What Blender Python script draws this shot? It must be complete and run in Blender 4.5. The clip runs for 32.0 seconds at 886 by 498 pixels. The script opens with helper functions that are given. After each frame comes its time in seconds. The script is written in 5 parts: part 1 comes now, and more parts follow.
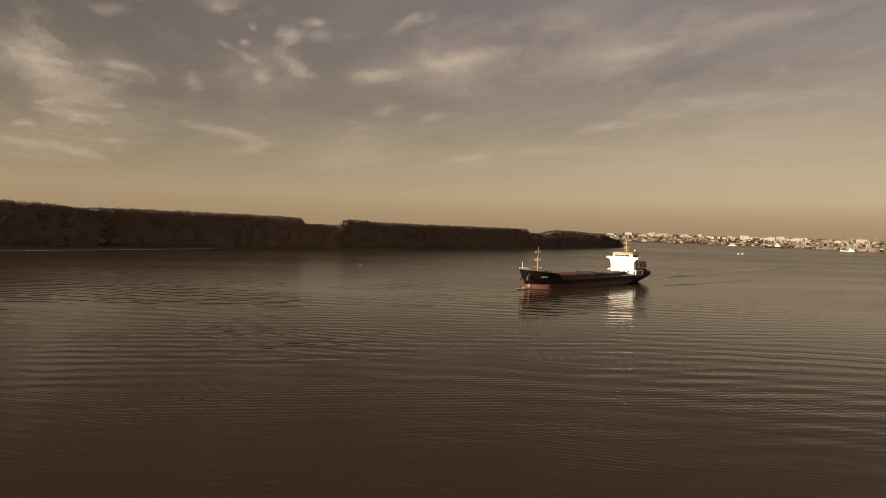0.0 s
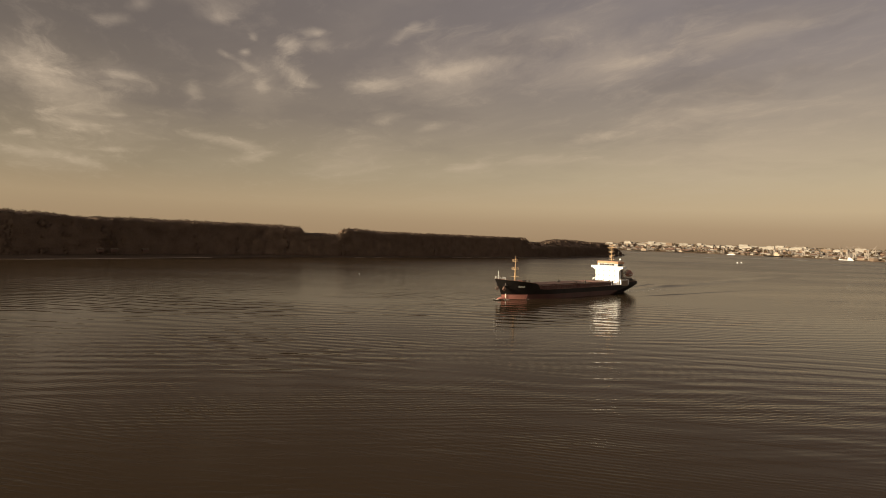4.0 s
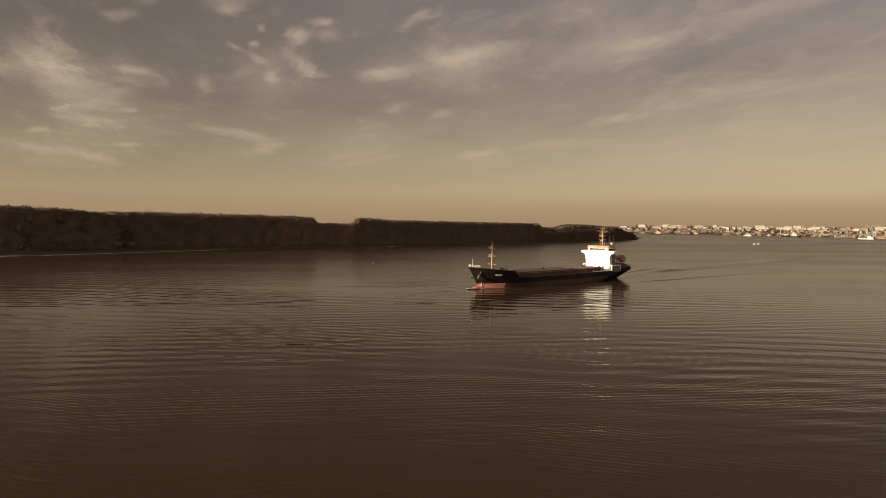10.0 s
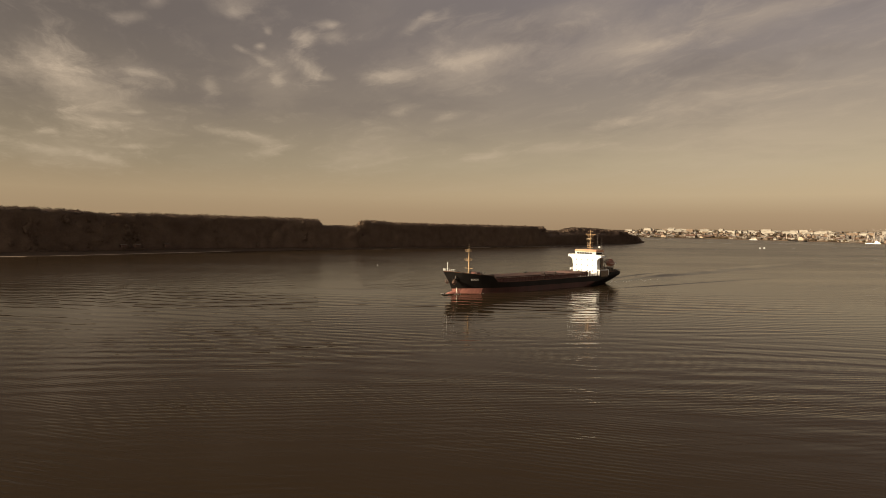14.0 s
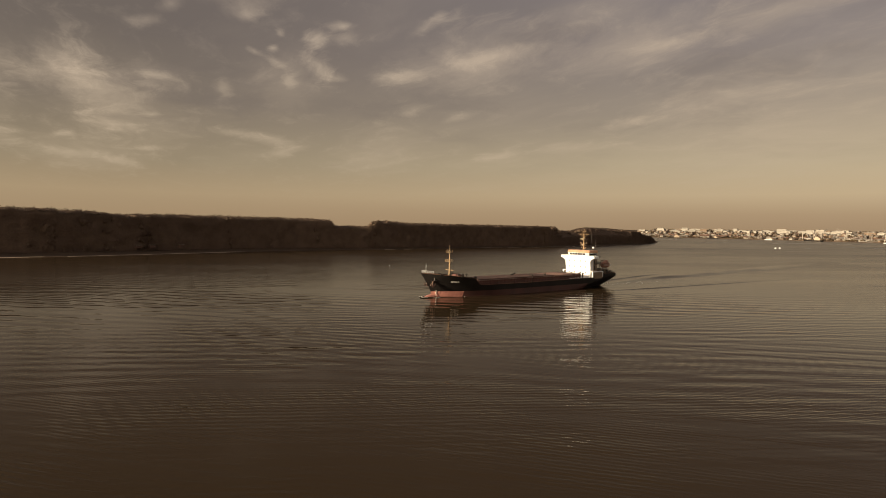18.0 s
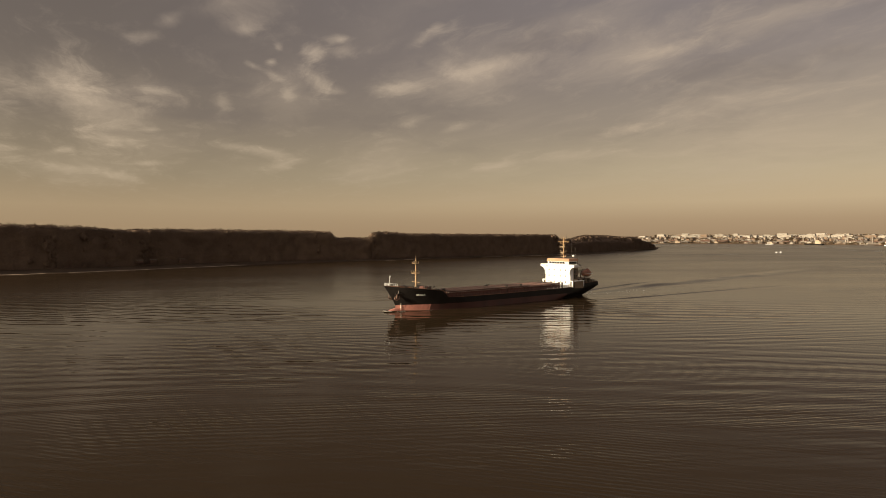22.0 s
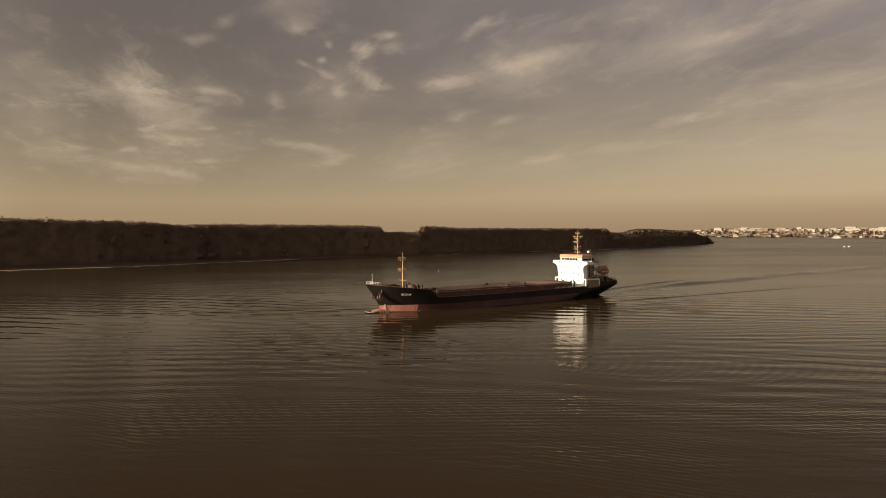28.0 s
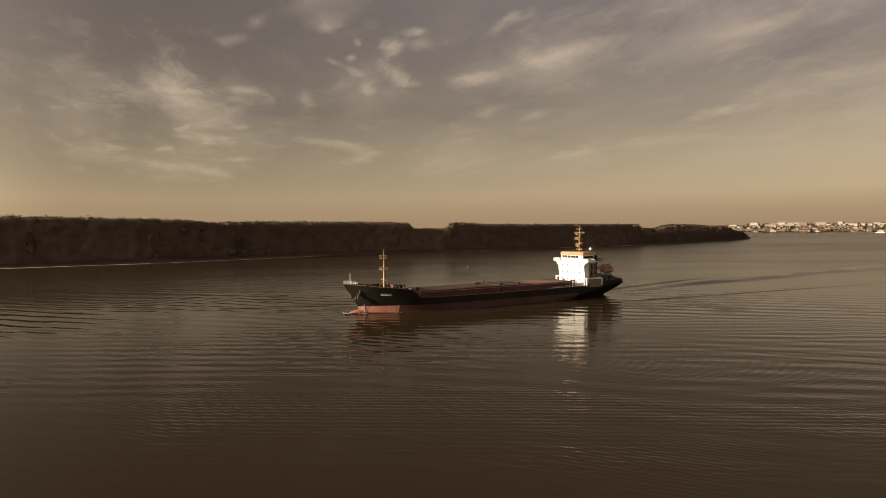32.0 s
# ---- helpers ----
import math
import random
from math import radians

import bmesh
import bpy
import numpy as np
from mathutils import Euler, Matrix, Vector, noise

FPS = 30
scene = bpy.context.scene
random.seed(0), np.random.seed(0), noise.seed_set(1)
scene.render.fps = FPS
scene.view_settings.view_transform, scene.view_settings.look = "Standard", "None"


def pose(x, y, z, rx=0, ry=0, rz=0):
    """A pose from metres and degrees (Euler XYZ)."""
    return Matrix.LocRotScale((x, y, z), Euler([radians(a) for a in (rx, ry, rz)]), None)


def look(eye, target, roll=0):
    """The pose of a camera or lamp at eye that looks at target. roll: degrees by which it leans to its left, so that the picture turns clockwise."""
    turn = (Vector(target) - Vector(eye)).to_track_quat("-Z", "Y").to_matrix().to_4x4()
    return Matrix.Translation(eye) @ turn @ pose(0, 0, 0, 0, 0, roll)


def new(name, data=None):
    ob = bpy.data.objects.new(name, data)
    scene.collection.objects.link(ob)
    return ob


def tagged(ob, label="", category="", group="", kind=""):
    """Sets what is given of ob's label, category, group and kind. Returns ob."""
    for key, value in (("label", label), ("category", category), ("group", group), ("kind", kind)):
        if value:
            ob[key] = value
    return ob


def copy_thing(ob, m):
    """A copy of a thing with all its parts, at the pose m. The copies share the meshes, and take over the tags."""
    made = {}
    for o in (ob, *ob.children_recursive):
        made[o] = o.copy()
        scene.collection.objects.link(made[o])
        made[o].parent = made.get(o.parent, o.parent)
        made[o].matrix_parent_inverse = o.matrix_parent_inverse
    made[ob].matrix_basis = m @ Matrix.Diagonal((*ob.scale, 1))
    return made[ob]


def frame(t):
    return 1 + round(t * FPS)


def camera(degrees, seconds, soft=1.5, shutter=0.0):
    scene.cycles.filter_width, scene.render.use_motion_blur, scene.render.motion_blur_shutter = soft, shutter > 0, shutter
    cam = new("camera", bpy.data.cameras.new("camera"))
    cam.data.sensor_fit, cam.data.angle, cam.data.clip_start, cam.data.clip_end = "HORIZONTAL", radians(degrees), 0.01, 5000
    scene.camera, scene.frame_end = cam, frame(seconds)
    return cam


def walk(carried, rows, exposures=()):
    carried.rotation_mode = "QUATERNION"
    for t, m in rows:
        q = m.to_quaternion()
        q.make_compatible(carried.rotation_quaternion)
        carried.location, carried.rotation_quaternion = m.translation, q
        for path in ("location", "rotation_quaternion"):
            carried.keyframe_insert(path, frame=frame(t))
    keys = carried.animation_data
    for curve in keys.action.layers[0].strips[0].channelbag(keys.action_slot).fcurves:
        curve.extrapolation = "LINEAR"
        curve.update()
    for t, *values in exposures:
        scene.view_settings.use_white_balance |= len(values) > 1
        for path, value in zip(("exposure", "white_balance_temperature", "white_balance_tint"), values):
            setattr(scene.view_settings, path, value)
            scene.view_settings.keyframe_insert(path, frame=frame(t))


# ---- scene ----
# A river at low sun: a cargo ship comes down towards a high viewpoint,
# a wooded bank on the far side, a port town in the distance.
EYE = Vector((0.0, 0.0, 25.6))
cam = camera(75.5, 32.0, soft=0.9)

# seconds, turn to the left, tilt up, lean (degrees)
TURNS = [
    (0, -0.58, -1.91, 2.06), (0.5, -0.64, -1.91, 2.04), (1, -0.66, -1.88, 2.05), (1.5, -0.63, -1.75, 2.05), (2, -0.66, -1.56, 2.05),
    (2.5, -0.70, -1.43, 2.07), (3, -0.73, -1.23, 2.07), (3.5, -0.67, -0.99, 2.08), (5.5, -0.12, -1.28, 1.80), (6, 0.37, -1.34, 1.66),
    (6.5, 0.63, -1.41, 1.57), (7, 0.84, -1.53, 1.54), (7.5, 0.93, -1.63, 1.50), (8, 0.96, -1.72, 1.42), (8.5, 0.91, -1.82, 1.28),
    (9, 0.88, -1.95, 1.09), (9.5, 0.81, -2.17, 0.92), (10, 0.65, -2.30, 0.83), (10.5, 0.57, -2.27, 0.83), (11, 0.57, -2.22, 0.92),
    (11.5, 0.62, -2.19, 0.98), (12, 0.71, -2.13, 1.01), (12.5, 0.79, -2.09, 1.04), (13, 0.85, -2.06, 1.05), (13.5, 0.94, -2.06, 1.06),
    (14, 1.11, -2.05, 1.09), (14.5, 1.26, -2.02, 1.07), (16.5, 1.84, -2.10, 0.90), (17, 1.99, -2.06, 0.91), (17.5, 2.14, -2.05, 0.97),
    (18, 2.28, -2.04, 1.00), (18.5, 2.36, -2.00, 1.05), (19, 2.43, -1.91, 1.10), (19.5, 2.54, -1.77, 1.04), (20, 2.65, -1.61, 0.91),
    (20.5, 2.68, -1.37, 0.65), (21, 2.41, -1.14, 0.02), (21.5, 1.87, -1.00, -0.70), (21.8, 2.0, -1.01, -0.4), (22, 2.35, -1.05, 0.02), (22.1, 2.72, -1.08, 0.08), (22.2, 3.35, -1.12, 0.12), (22.3, 3.98, -1.16, 0.12), (22.4, 4.3, -1.2, 0.12), (22.5, 4.50, -1.23, 0.12),
    (23, 4.79, -1.28, 0.07), (23.5, 5.00, -1.36, -0.01), (24, 5.10, -1.42, -0.07), (24.5, 5.16, -1.46, -0.04), (25, 5.24, -1.48, -0.01),
    (25.5, 5.41, -1.50, -0.0), (27.5, 6.80, -1.58, -0.10), (28, 7.16, -1.60, -0.12), (28.5, 7.50, -1.66, -0.12), (29, 7.89, -1.74, -0.12),
    (29.5, 8.29, -1.81, -0.15), (30, 8.69, -1.89, -0.20), (30.5, 9.14, -1.94, -0.30), (31, 9.53, -1.97, -0.40), (31.5, 9.83, -1.97, -0.38),
    (32, 10.04, -1.97, -0.35)]


def aim(turn, tilt, lean):
    a, b = radians(turn), radians(tilt)
    way = Vector((-math.sin(a) * math.cos(b), math.cos(a) * math.cos(b), math.sin(b)))
    return look(EYE, EYE + way, lean)


walk(cam, [(t, aim(*rest)) for t, *rest in TURNS])

# ---- light ----
SUN_AZ, SUN_EL = 239.5, 12.0      # compass bearing with +y as north
sun_way = Vector((math.sin(radians(SUN_AZ)) * math.cos(radians(SUN_EL)),
                  math.cos(radians(SUN_AZ)) * math.cos(radians(SUN_EL)), math.sin(radians(SUN_EL))))
sun = new("sun", bpy.data.lights.new("sun", "SUN"))
sun.data.energy, sun.data.angle, sun.data.color = 7.6, radians(0.6), (1.0, 0.815, 0.55)
sun.matrix_world = look(sun_way * 800, (0, 0, 0))
scene.view_settings.exposure = 0.0


class Nodes:
    """Short hand for wiring node trees."""

    def __init__(self, tree):
        self.tree = tree
        tree.nodes.clear()

    def add(self, kind, out=0, props=None, **ins):
        n = self.tree.nodes.new(kind)
        for k, v in (props or {}).items():
            setattr(n, k, v)
        for k, v in ins.items():
            key = int(k[1:]) if k[0] == "i" and k[1:].isdigit() else k.replace("_", " ")
            s = n.inputs[key]
            if isinstance(v, bpy.types.NodeSocket):
                self.tree.links.new(v, s)
            else:
                s.default_value = v
        return n.outputs[out]

    def math(self, op, a, b=0.0, c=0.0, clamp=False):
        return self.add("ShaderNodeMath", 0, {"operation": op, "use_clamp": clamp}, i0=a, i1=b, i2=c)

    def vec(self, op, a, b=(0, 0, 0), out=0):
        return self.add("ShaderNodeVectorMath", out, {"operation": op}, i0=a, i1=b)

    def noise(self, v, scale, detail=4.0, rough=0.55):
        return self.add("ShaderNodeTexNoise", 0, None, Vector=v, Scale=scale, Detail=detail, Roughness=rough)

    def ramp(self, v, a, b, lo=0.0, hi=1.0, smooth=True):
        return self.add("ShaderNodeMapRange", 0, {"interpolation_type": "SMOOTHSTEP" if smooth else "LINEAR"},
                        i0=v, i1=a, i2=b, i3=lo, i4=hi)

    def mix(self, f, a, b):
        n = self.tree.nodes.new("ShaderNodeMix")
        n.data_type = "RGBA"
        for s, v in ((n.inputs[0], f), (n.inputs[6], a), (n.inputs[7], b)):
            if isinstance(v, bpy.types.NodeSocket):
                self.tree.links.new(v, s)
            elif isinstance(v, tuple):
                s.default_value = (*v, 1) if len(v) == 3 else v
            else:
                s.default_value = v
        return n.outputs[2]

    def turned(self, v, angle, scale, loc=(0, 0, 0)):
        """v turned about z, then scaled."""
        return self.vec("MULTIPLY", self.mapped(v, loc=loc, rot=(0, 0, radians(angle))), scale)

    def mapped(self, v, loc=(0, 0, 0), rot=(0, 0, 0), scale=(1, 1, 1), kind="POINT"):
        return self.add("ShaderNodeMapping", 0, {"vector_type": kind}, Vector=v, Location=loc, Rotation=rot, Scale=scale)


# clouds by bearing and height in the sky, half length, half width and slant (degrees), strength
BANKS = [
    (-36.6, 12.2, 3.4, 2.08, 6, 0.45), (-33.5, 11.2, 4.3, 2.33, -22, 0.45), (-36.5, 13.7, 3.9, 1.59, 3, 0.15), (-31.6, 9.4, 6.9, 4.0, -22, 0.3), (-34.2, 5.8, 6.0, 2.17, -3, 0.35),
    (-29.6, 12.8, 3.7, 1.51, 3, 0.3), (-17.6, 13.4, 4.1, 3.55, 5, 0.25), (-0.1, 15.7, 10.4, 3.23, 10, 0.5), (15.9, 16.8, 8.4, 2.88, 7, 0.5), (27.1, 18.2, 6.8, 1.85, 9, 0.55),
    (27.5, 8.1, 14.1, 5.67, 10, 0.4), (22.8, 11.7, 8.5, 2.1, 8, 0.35), (11.5, 19.8, 7.7, 1.81, 7, 0.25), (-8.8, 7.2, 6.0, 2.84, 14, 0.3),
]
OUTER = [
    (-42.2, 11.9, 4.6, 2.71, 3, 0.35), (-42.1, 9.1, 3.9, 2.17, 2, 0.3), (-41.4, 6.8, 3.2, 1.43, 2, 0.4), (-21.4, 19.4, 2.8, 0.92, 13, 0.5), (-30.0, 17.1, 1.5, 0.62, 19, 0.4),
    (-21.3, 18.8, 1.4, 0.61, 16, 0.5), (-27.7, 18.9, 1.5, 0.64, 25, 0.5), (-21.8, 20.7, 5.0, 1.52, 12, 0.4),
]
STREAKS = [
    (-32.2, 8.4, 2.7, 0.79, -7, 0.6), (-35.7, 5.8, 2.5, 0.5, -1, 0.4), (-31.9, 5.4, 2.3, 0.53, -11, 0.45), (-21.9, 8.5, 2.7, 0.53, -5, 0.5), (-18.9, 8.0, 2.9, 0.7, -11, 0.55),
    (-18.0, 7.0, 2.0, 0.63, 15, 0.6), (-6.7, 14.6, 3.6, 0.76, 8, 0.6), (1.9, 16.5, 5.6, 0.93, 11, 0.6), (-5.1, 11.6, 1.9, 0.67, 5, 0.3), (-1.2, 10.8, 1.6, 0.51, 15, 0.4),
    (-4.0, 19.3, 2.7, 0.68, 27, 0.35), (15.0, 10.2, 4.2, 0.64, 12, 0.6), (3.2, 7.3, 3.4, 0.68, 9, 0.6), (10.0, 8.0, 4.6, 0.66, 4, 0.45), (18.1, 16.9, 4.7, 0.71, 9, 0.5),
    (-29.5, 6.7, 2.7, 0.28, 4, 0.4),
]
PUFFS = [
    (-20.5, 15.8, 0.9, 0.38, -15, 0.6), (-19.1, 15.2, 1.1, 0.47, -19, 0.5), (-19.1, 16.2, 0.6, 0.47, 21, 0.7), (-18.6, 17.5, 0.5, 0.39, 15, 0.4), (-23.3, 12.6, 1.0, 0.82, 11, 0.45),
    (-14.9, 17.3, 1.5, 0.81, -5, 0.75), (-13.0, 18.6, 1.5, 0.57, 9, 0.85), (-12.4, 17.7, 1.7, 0.74, 13, 0.45), (-14.6, 14.8, 1.5, 1.13, -7, 0.7), (-12.8, 14.3, 1.4, 0.49, 5, 0.45),
    (-28.7, 13.0, 1.9, 0.56, 1, 0.5), (-30.0, 12.1, 1.2, 0.41, 3, 0.45), (-29.4, 9.7, 1.0, 0.35, 3, 0.5), (-35.8, 7.4, 0.8, 0.31, 6, 0.45), (-3.2, 20.3, 0.7, 0.51, 20, 0.4),
    (-17.4, 13.6, 0.9, 0.79, 19, 0.35),
]


def sky():
    world = bpy.data.worlds.new("sky")
    scene.world = world
    world.use_nodes = True
    n = Nodes(world.node_tree)
    way = n.add("ShaderNodeTexCoord", 0)
    clear = n.add("ShaderNodeTexSky", 0, {"sky_type": "NISHITA", "sun_disc": False, "sun_elevation": radians(SUN_EL),
                                          "sun_rotation": radians(SUN_AZ), "dust_density": 4.0, "air_density": 1.6})
    up = n.math("MAXIMUM", n.add("ShaderNodeSeparateXYZ", 2, None, i0=way), 0.0)

    def veil(stops):
        """Thin high overcast, its colour by the sine of the height."""
        col, last = stops[0][1], stops[0][0]
        for at, c in stops[1:]:
            col, last = n.mix(n.ramp(up, last, at, smooth=False), col, c), at
        return col

    west = veil([(0.0, (3.9, 2.7, 1.55)), (0.05, (4.25, 3.12, 1.87)), (0.1, (3.1, 2.43, 1.6)), (0.19, (2.05, 1.6, 1.24)), (0.28, (1.61, 1.26, 1.05)), (0.37, (1.47, 1.16, 1.0)), (0.8, (1.3, 1.08, 0.98))])
    east = veil([(0.0, (3.8, 2.55, 1.48)), (0.03, (4.5, 3.15, 1.88)), (0.06, (5.7, 4.3, 2.65)), (0.11, (5.4, 4.3, 2.85)), (0.19, (3.7, 2.95, 2.28)), (0.28, (2.85, 2.3, 2.08)), (0.37, (2.6, 2.16, 2.1)), (0.8, (1.7, 1.5, 1.45))])
    across = n.add("ShaderNodeVectorMath", 1, {"operation": "DOT_PRODUCT"}, i0=way, i1=(0.97, 0.2, 0.0))
    haze = n.mix(n.ramp(across, -0.35, 0.75, smooth=False), west, east)
    # brighter towards the sun
    glow = n.ramp(n.add("ShaderNodeVectorMath", 1, {"operation": "DOT_PRODUCT"}, i0=way, i1=tuple(sun_way)), 0.2, 1.0, 1.0, 6.5)
    haze = n.vec("MULTIPLY", haze, n.add("ShaderNodeCombineXYZ", 0, None, X=glow, Y=glow, Z=glow))
    base = n.mix(0.92, clear, haze)
    # cloud sheet: directions laid on a plane overhead
    high = n.math("ADD", up, 0.12)
    flat = n.vec("MULTIPLY", n.vec("DIVIDE", way, n.add("ShaderNodeCombineXYZ", 0, None, X=high, Y=high, Z=1.0)), (1, 1, 0))
    sway = n.vec("SUBTRACT", n.add("ShaderNodeTexNoise", 1, None, Vector=flat, Scale=2.2, Detail=5.0), (0.5, 0.5, 0.5))
    bent = n.vec("ADD", flat, n.vec("MULTIPLY", sway, (0.36, 0.36, 0)))
    near = n.vec("ADD", flat, n.vec("MULTIPLY", sway, (0.16, 0.16, 0)))
    fibre = n.noise(n.turned(bent, -135, (0.4, 1.5, 1)), 1.5, 6.0, 0.58)
    fine = n.noise(n.turned(bent, -120, (0.8, 1.4, 1)), 4.5, 8.0, 0.66)
    wide = n.noise(flat, 0.9, 3.0, 0.5)
    # faint fibres everywhere
    cover = n.math("MULTIPLY", n.math("MULTIPLY", n.ramp(fibre, 0.42, 0.7), n.ramp(wide, 0.35, 0.6)), n.ramp(across, -0.5, 0.4, 0.04, 0.16))
    cover = n.math("ADD", cover, n.math("MULTIPLY", n.ramp(fine, 0.5, 0.72), 0.12))

    def laid(bearing, height):
        a, e = radians(bearing), radians(height)
        k = math.sin(e) + 0.12
        return Vector((math.sin(a) * math.cos(e) / k, math.cos(a) * math.cos(e) / k))

    for rows, ragged, gain in ((BANKS, (fine, 1.3), 1.0), (OUTER, (fine, 1.6), 0.9), (STREAKS, (fine, 1.7), 0.9), (PUFFS, (fine, 2.2), 0.95)):
        torn = n.math("MULTIPLY", n.math("SUBTRACT", 0.52, ragged[0]), ragged[1])
        for bearing, height, long, wide_by, slant, strength in rows:
            c, k = laid(bearing, height), math.cos(radians(height))
            t = radians(slant)
            e1 = laid(bearing + 0.5 * math.cos(t) / k, height + 0.5 * math.sin(t)) - laid(bearing - 0.5 * math.cos(t) / k, height - 0.5 * math.sin(t))
            e2 = laid(bearing - 0.5 * math.sin(t) / k, height + 0.5 * math.cos(t)) - laid(bearing + 0.5 * math.sin(t) / k, height - 0.5 * math.cos(t))
            inv = Matrix(((e1.x * long, e2.x * wide_by), (e1.y * long, e2.y * wide_by))).inverted()
            off = inv @ c
            dots = [n.add("ShaderNodeVectorMath", 1, {"operation": "DOT_PRODUCT"}, i0=near, i1=(*inv[i], 0)) for i in (0, 1)]
            q = n.add("ShaderNodeCombineXYZ", 0, None, X=n.math("SUBTRACT", dots[0], off.x), Y=n.math("SUBTRACT", dots[1], off.y))
            lump = n.ramp(n.math("ADD", n.vec("LENGTH", q, out=1), torn), 1.25, -0.15)
            cover = n.math("ADD", cover, n.math("MULTIPLY", lump, gain * strength))
    cover = n.math("MULTIPLY", n.math("MINIMUM", cover, 1.0), n.ramp(up, 0.02, 0.1))
    light = n.mix(n.ramp(up, 0.05, 0.35), (5.3, 4.15, 2.85), (4.9, 3.9, 3.0))
    col = n.mix(cover, base, light)
    # darker patches of thicker veil
    dark = n.math("MULTIPLY", n.ramp(n.noise(bent, 1.3, 5.0, 0.55), 0.47, 0.68), n.ramp(up, 0.06, 0.24, 0.0, 0.3))
    col = n.mix(dark, col, (1.5, 1.24, 1.14))
    bg = n.add("ShaderNodeBackground", 0, None, Color=col, Strength=0.1)
    out = n.tree.nodes.new("ShaderNodeOutputWorld")
    n.tree.links.new(bg, out.inputs[0])


sky()


# ---- materials ----
def material(name, colour, rough=0.6, metal=0.0, vary=0.25, scale=1.0, bump=0.0, bump_scale=8.0, second=None, second_at=(0.5, 0.7), stretch=(1, 1, 1), world_space=False, spec=0.5):
    m = bpy.data.materials.new(name)
    m.use_nodes = True
    n = Nodes(m.node_tree)
    where = n.add("ShaderNodeNewGeometry", 0) if world_space else n.add("ShaderNodeTexCoord", 3)
    where = n.mapped(where, scale=stretch)
    big = n.noise(where, scale * 0.35, 3.0)
    small = n.noise(where, scale * 3.0, 5.0, 0.65)
    tone = n.math("ADD", n.math("MULTIPLY", big, 0.6), n.math("MULTIPLY", small, 0.4))
    dark = tuple(c * (1 - vary) for c in colour)
    lite = tuple(min(1, c * (1 + vary)) for c in colour)
    col = n.mix(n.ramp(tone, 0.3, 0.7), dark, lite)
    each = n.add("ShaderNodeObjectInfo", 5)
    col = n.mix(n.math("MULTIPLY", each, vary * 0.6), col, tuple(c * 0.7 for c in colour))
    if second:
        col = n.mix(n.ramp(n.noise(where, scale * 1.3, 6.0, 0.7), *second_at), col, second)
    ins = dict(Base_Color=col, Roughness=n.ramp(small, 0.2, 0.8, max(0.03, rough - 0.12), min(1, rough + 0.12)), Metallic=metal, Specular_IOR_Level=spec)
    if bump:
        ins["Normal"] = n.add("ShaderNodeBump", 0, None, Strength=bump, Distance=0.1, Height=n.noise(where, bump_scale, 5.0))
    s = n.add("ShaderNodeBsdfPrincipled", 0, None, **ins)
    out = n.tree.nodes.new("ShaderNodeOutputMaterial")
    n.tree.links.new(s, out.inputs[0])
    return m


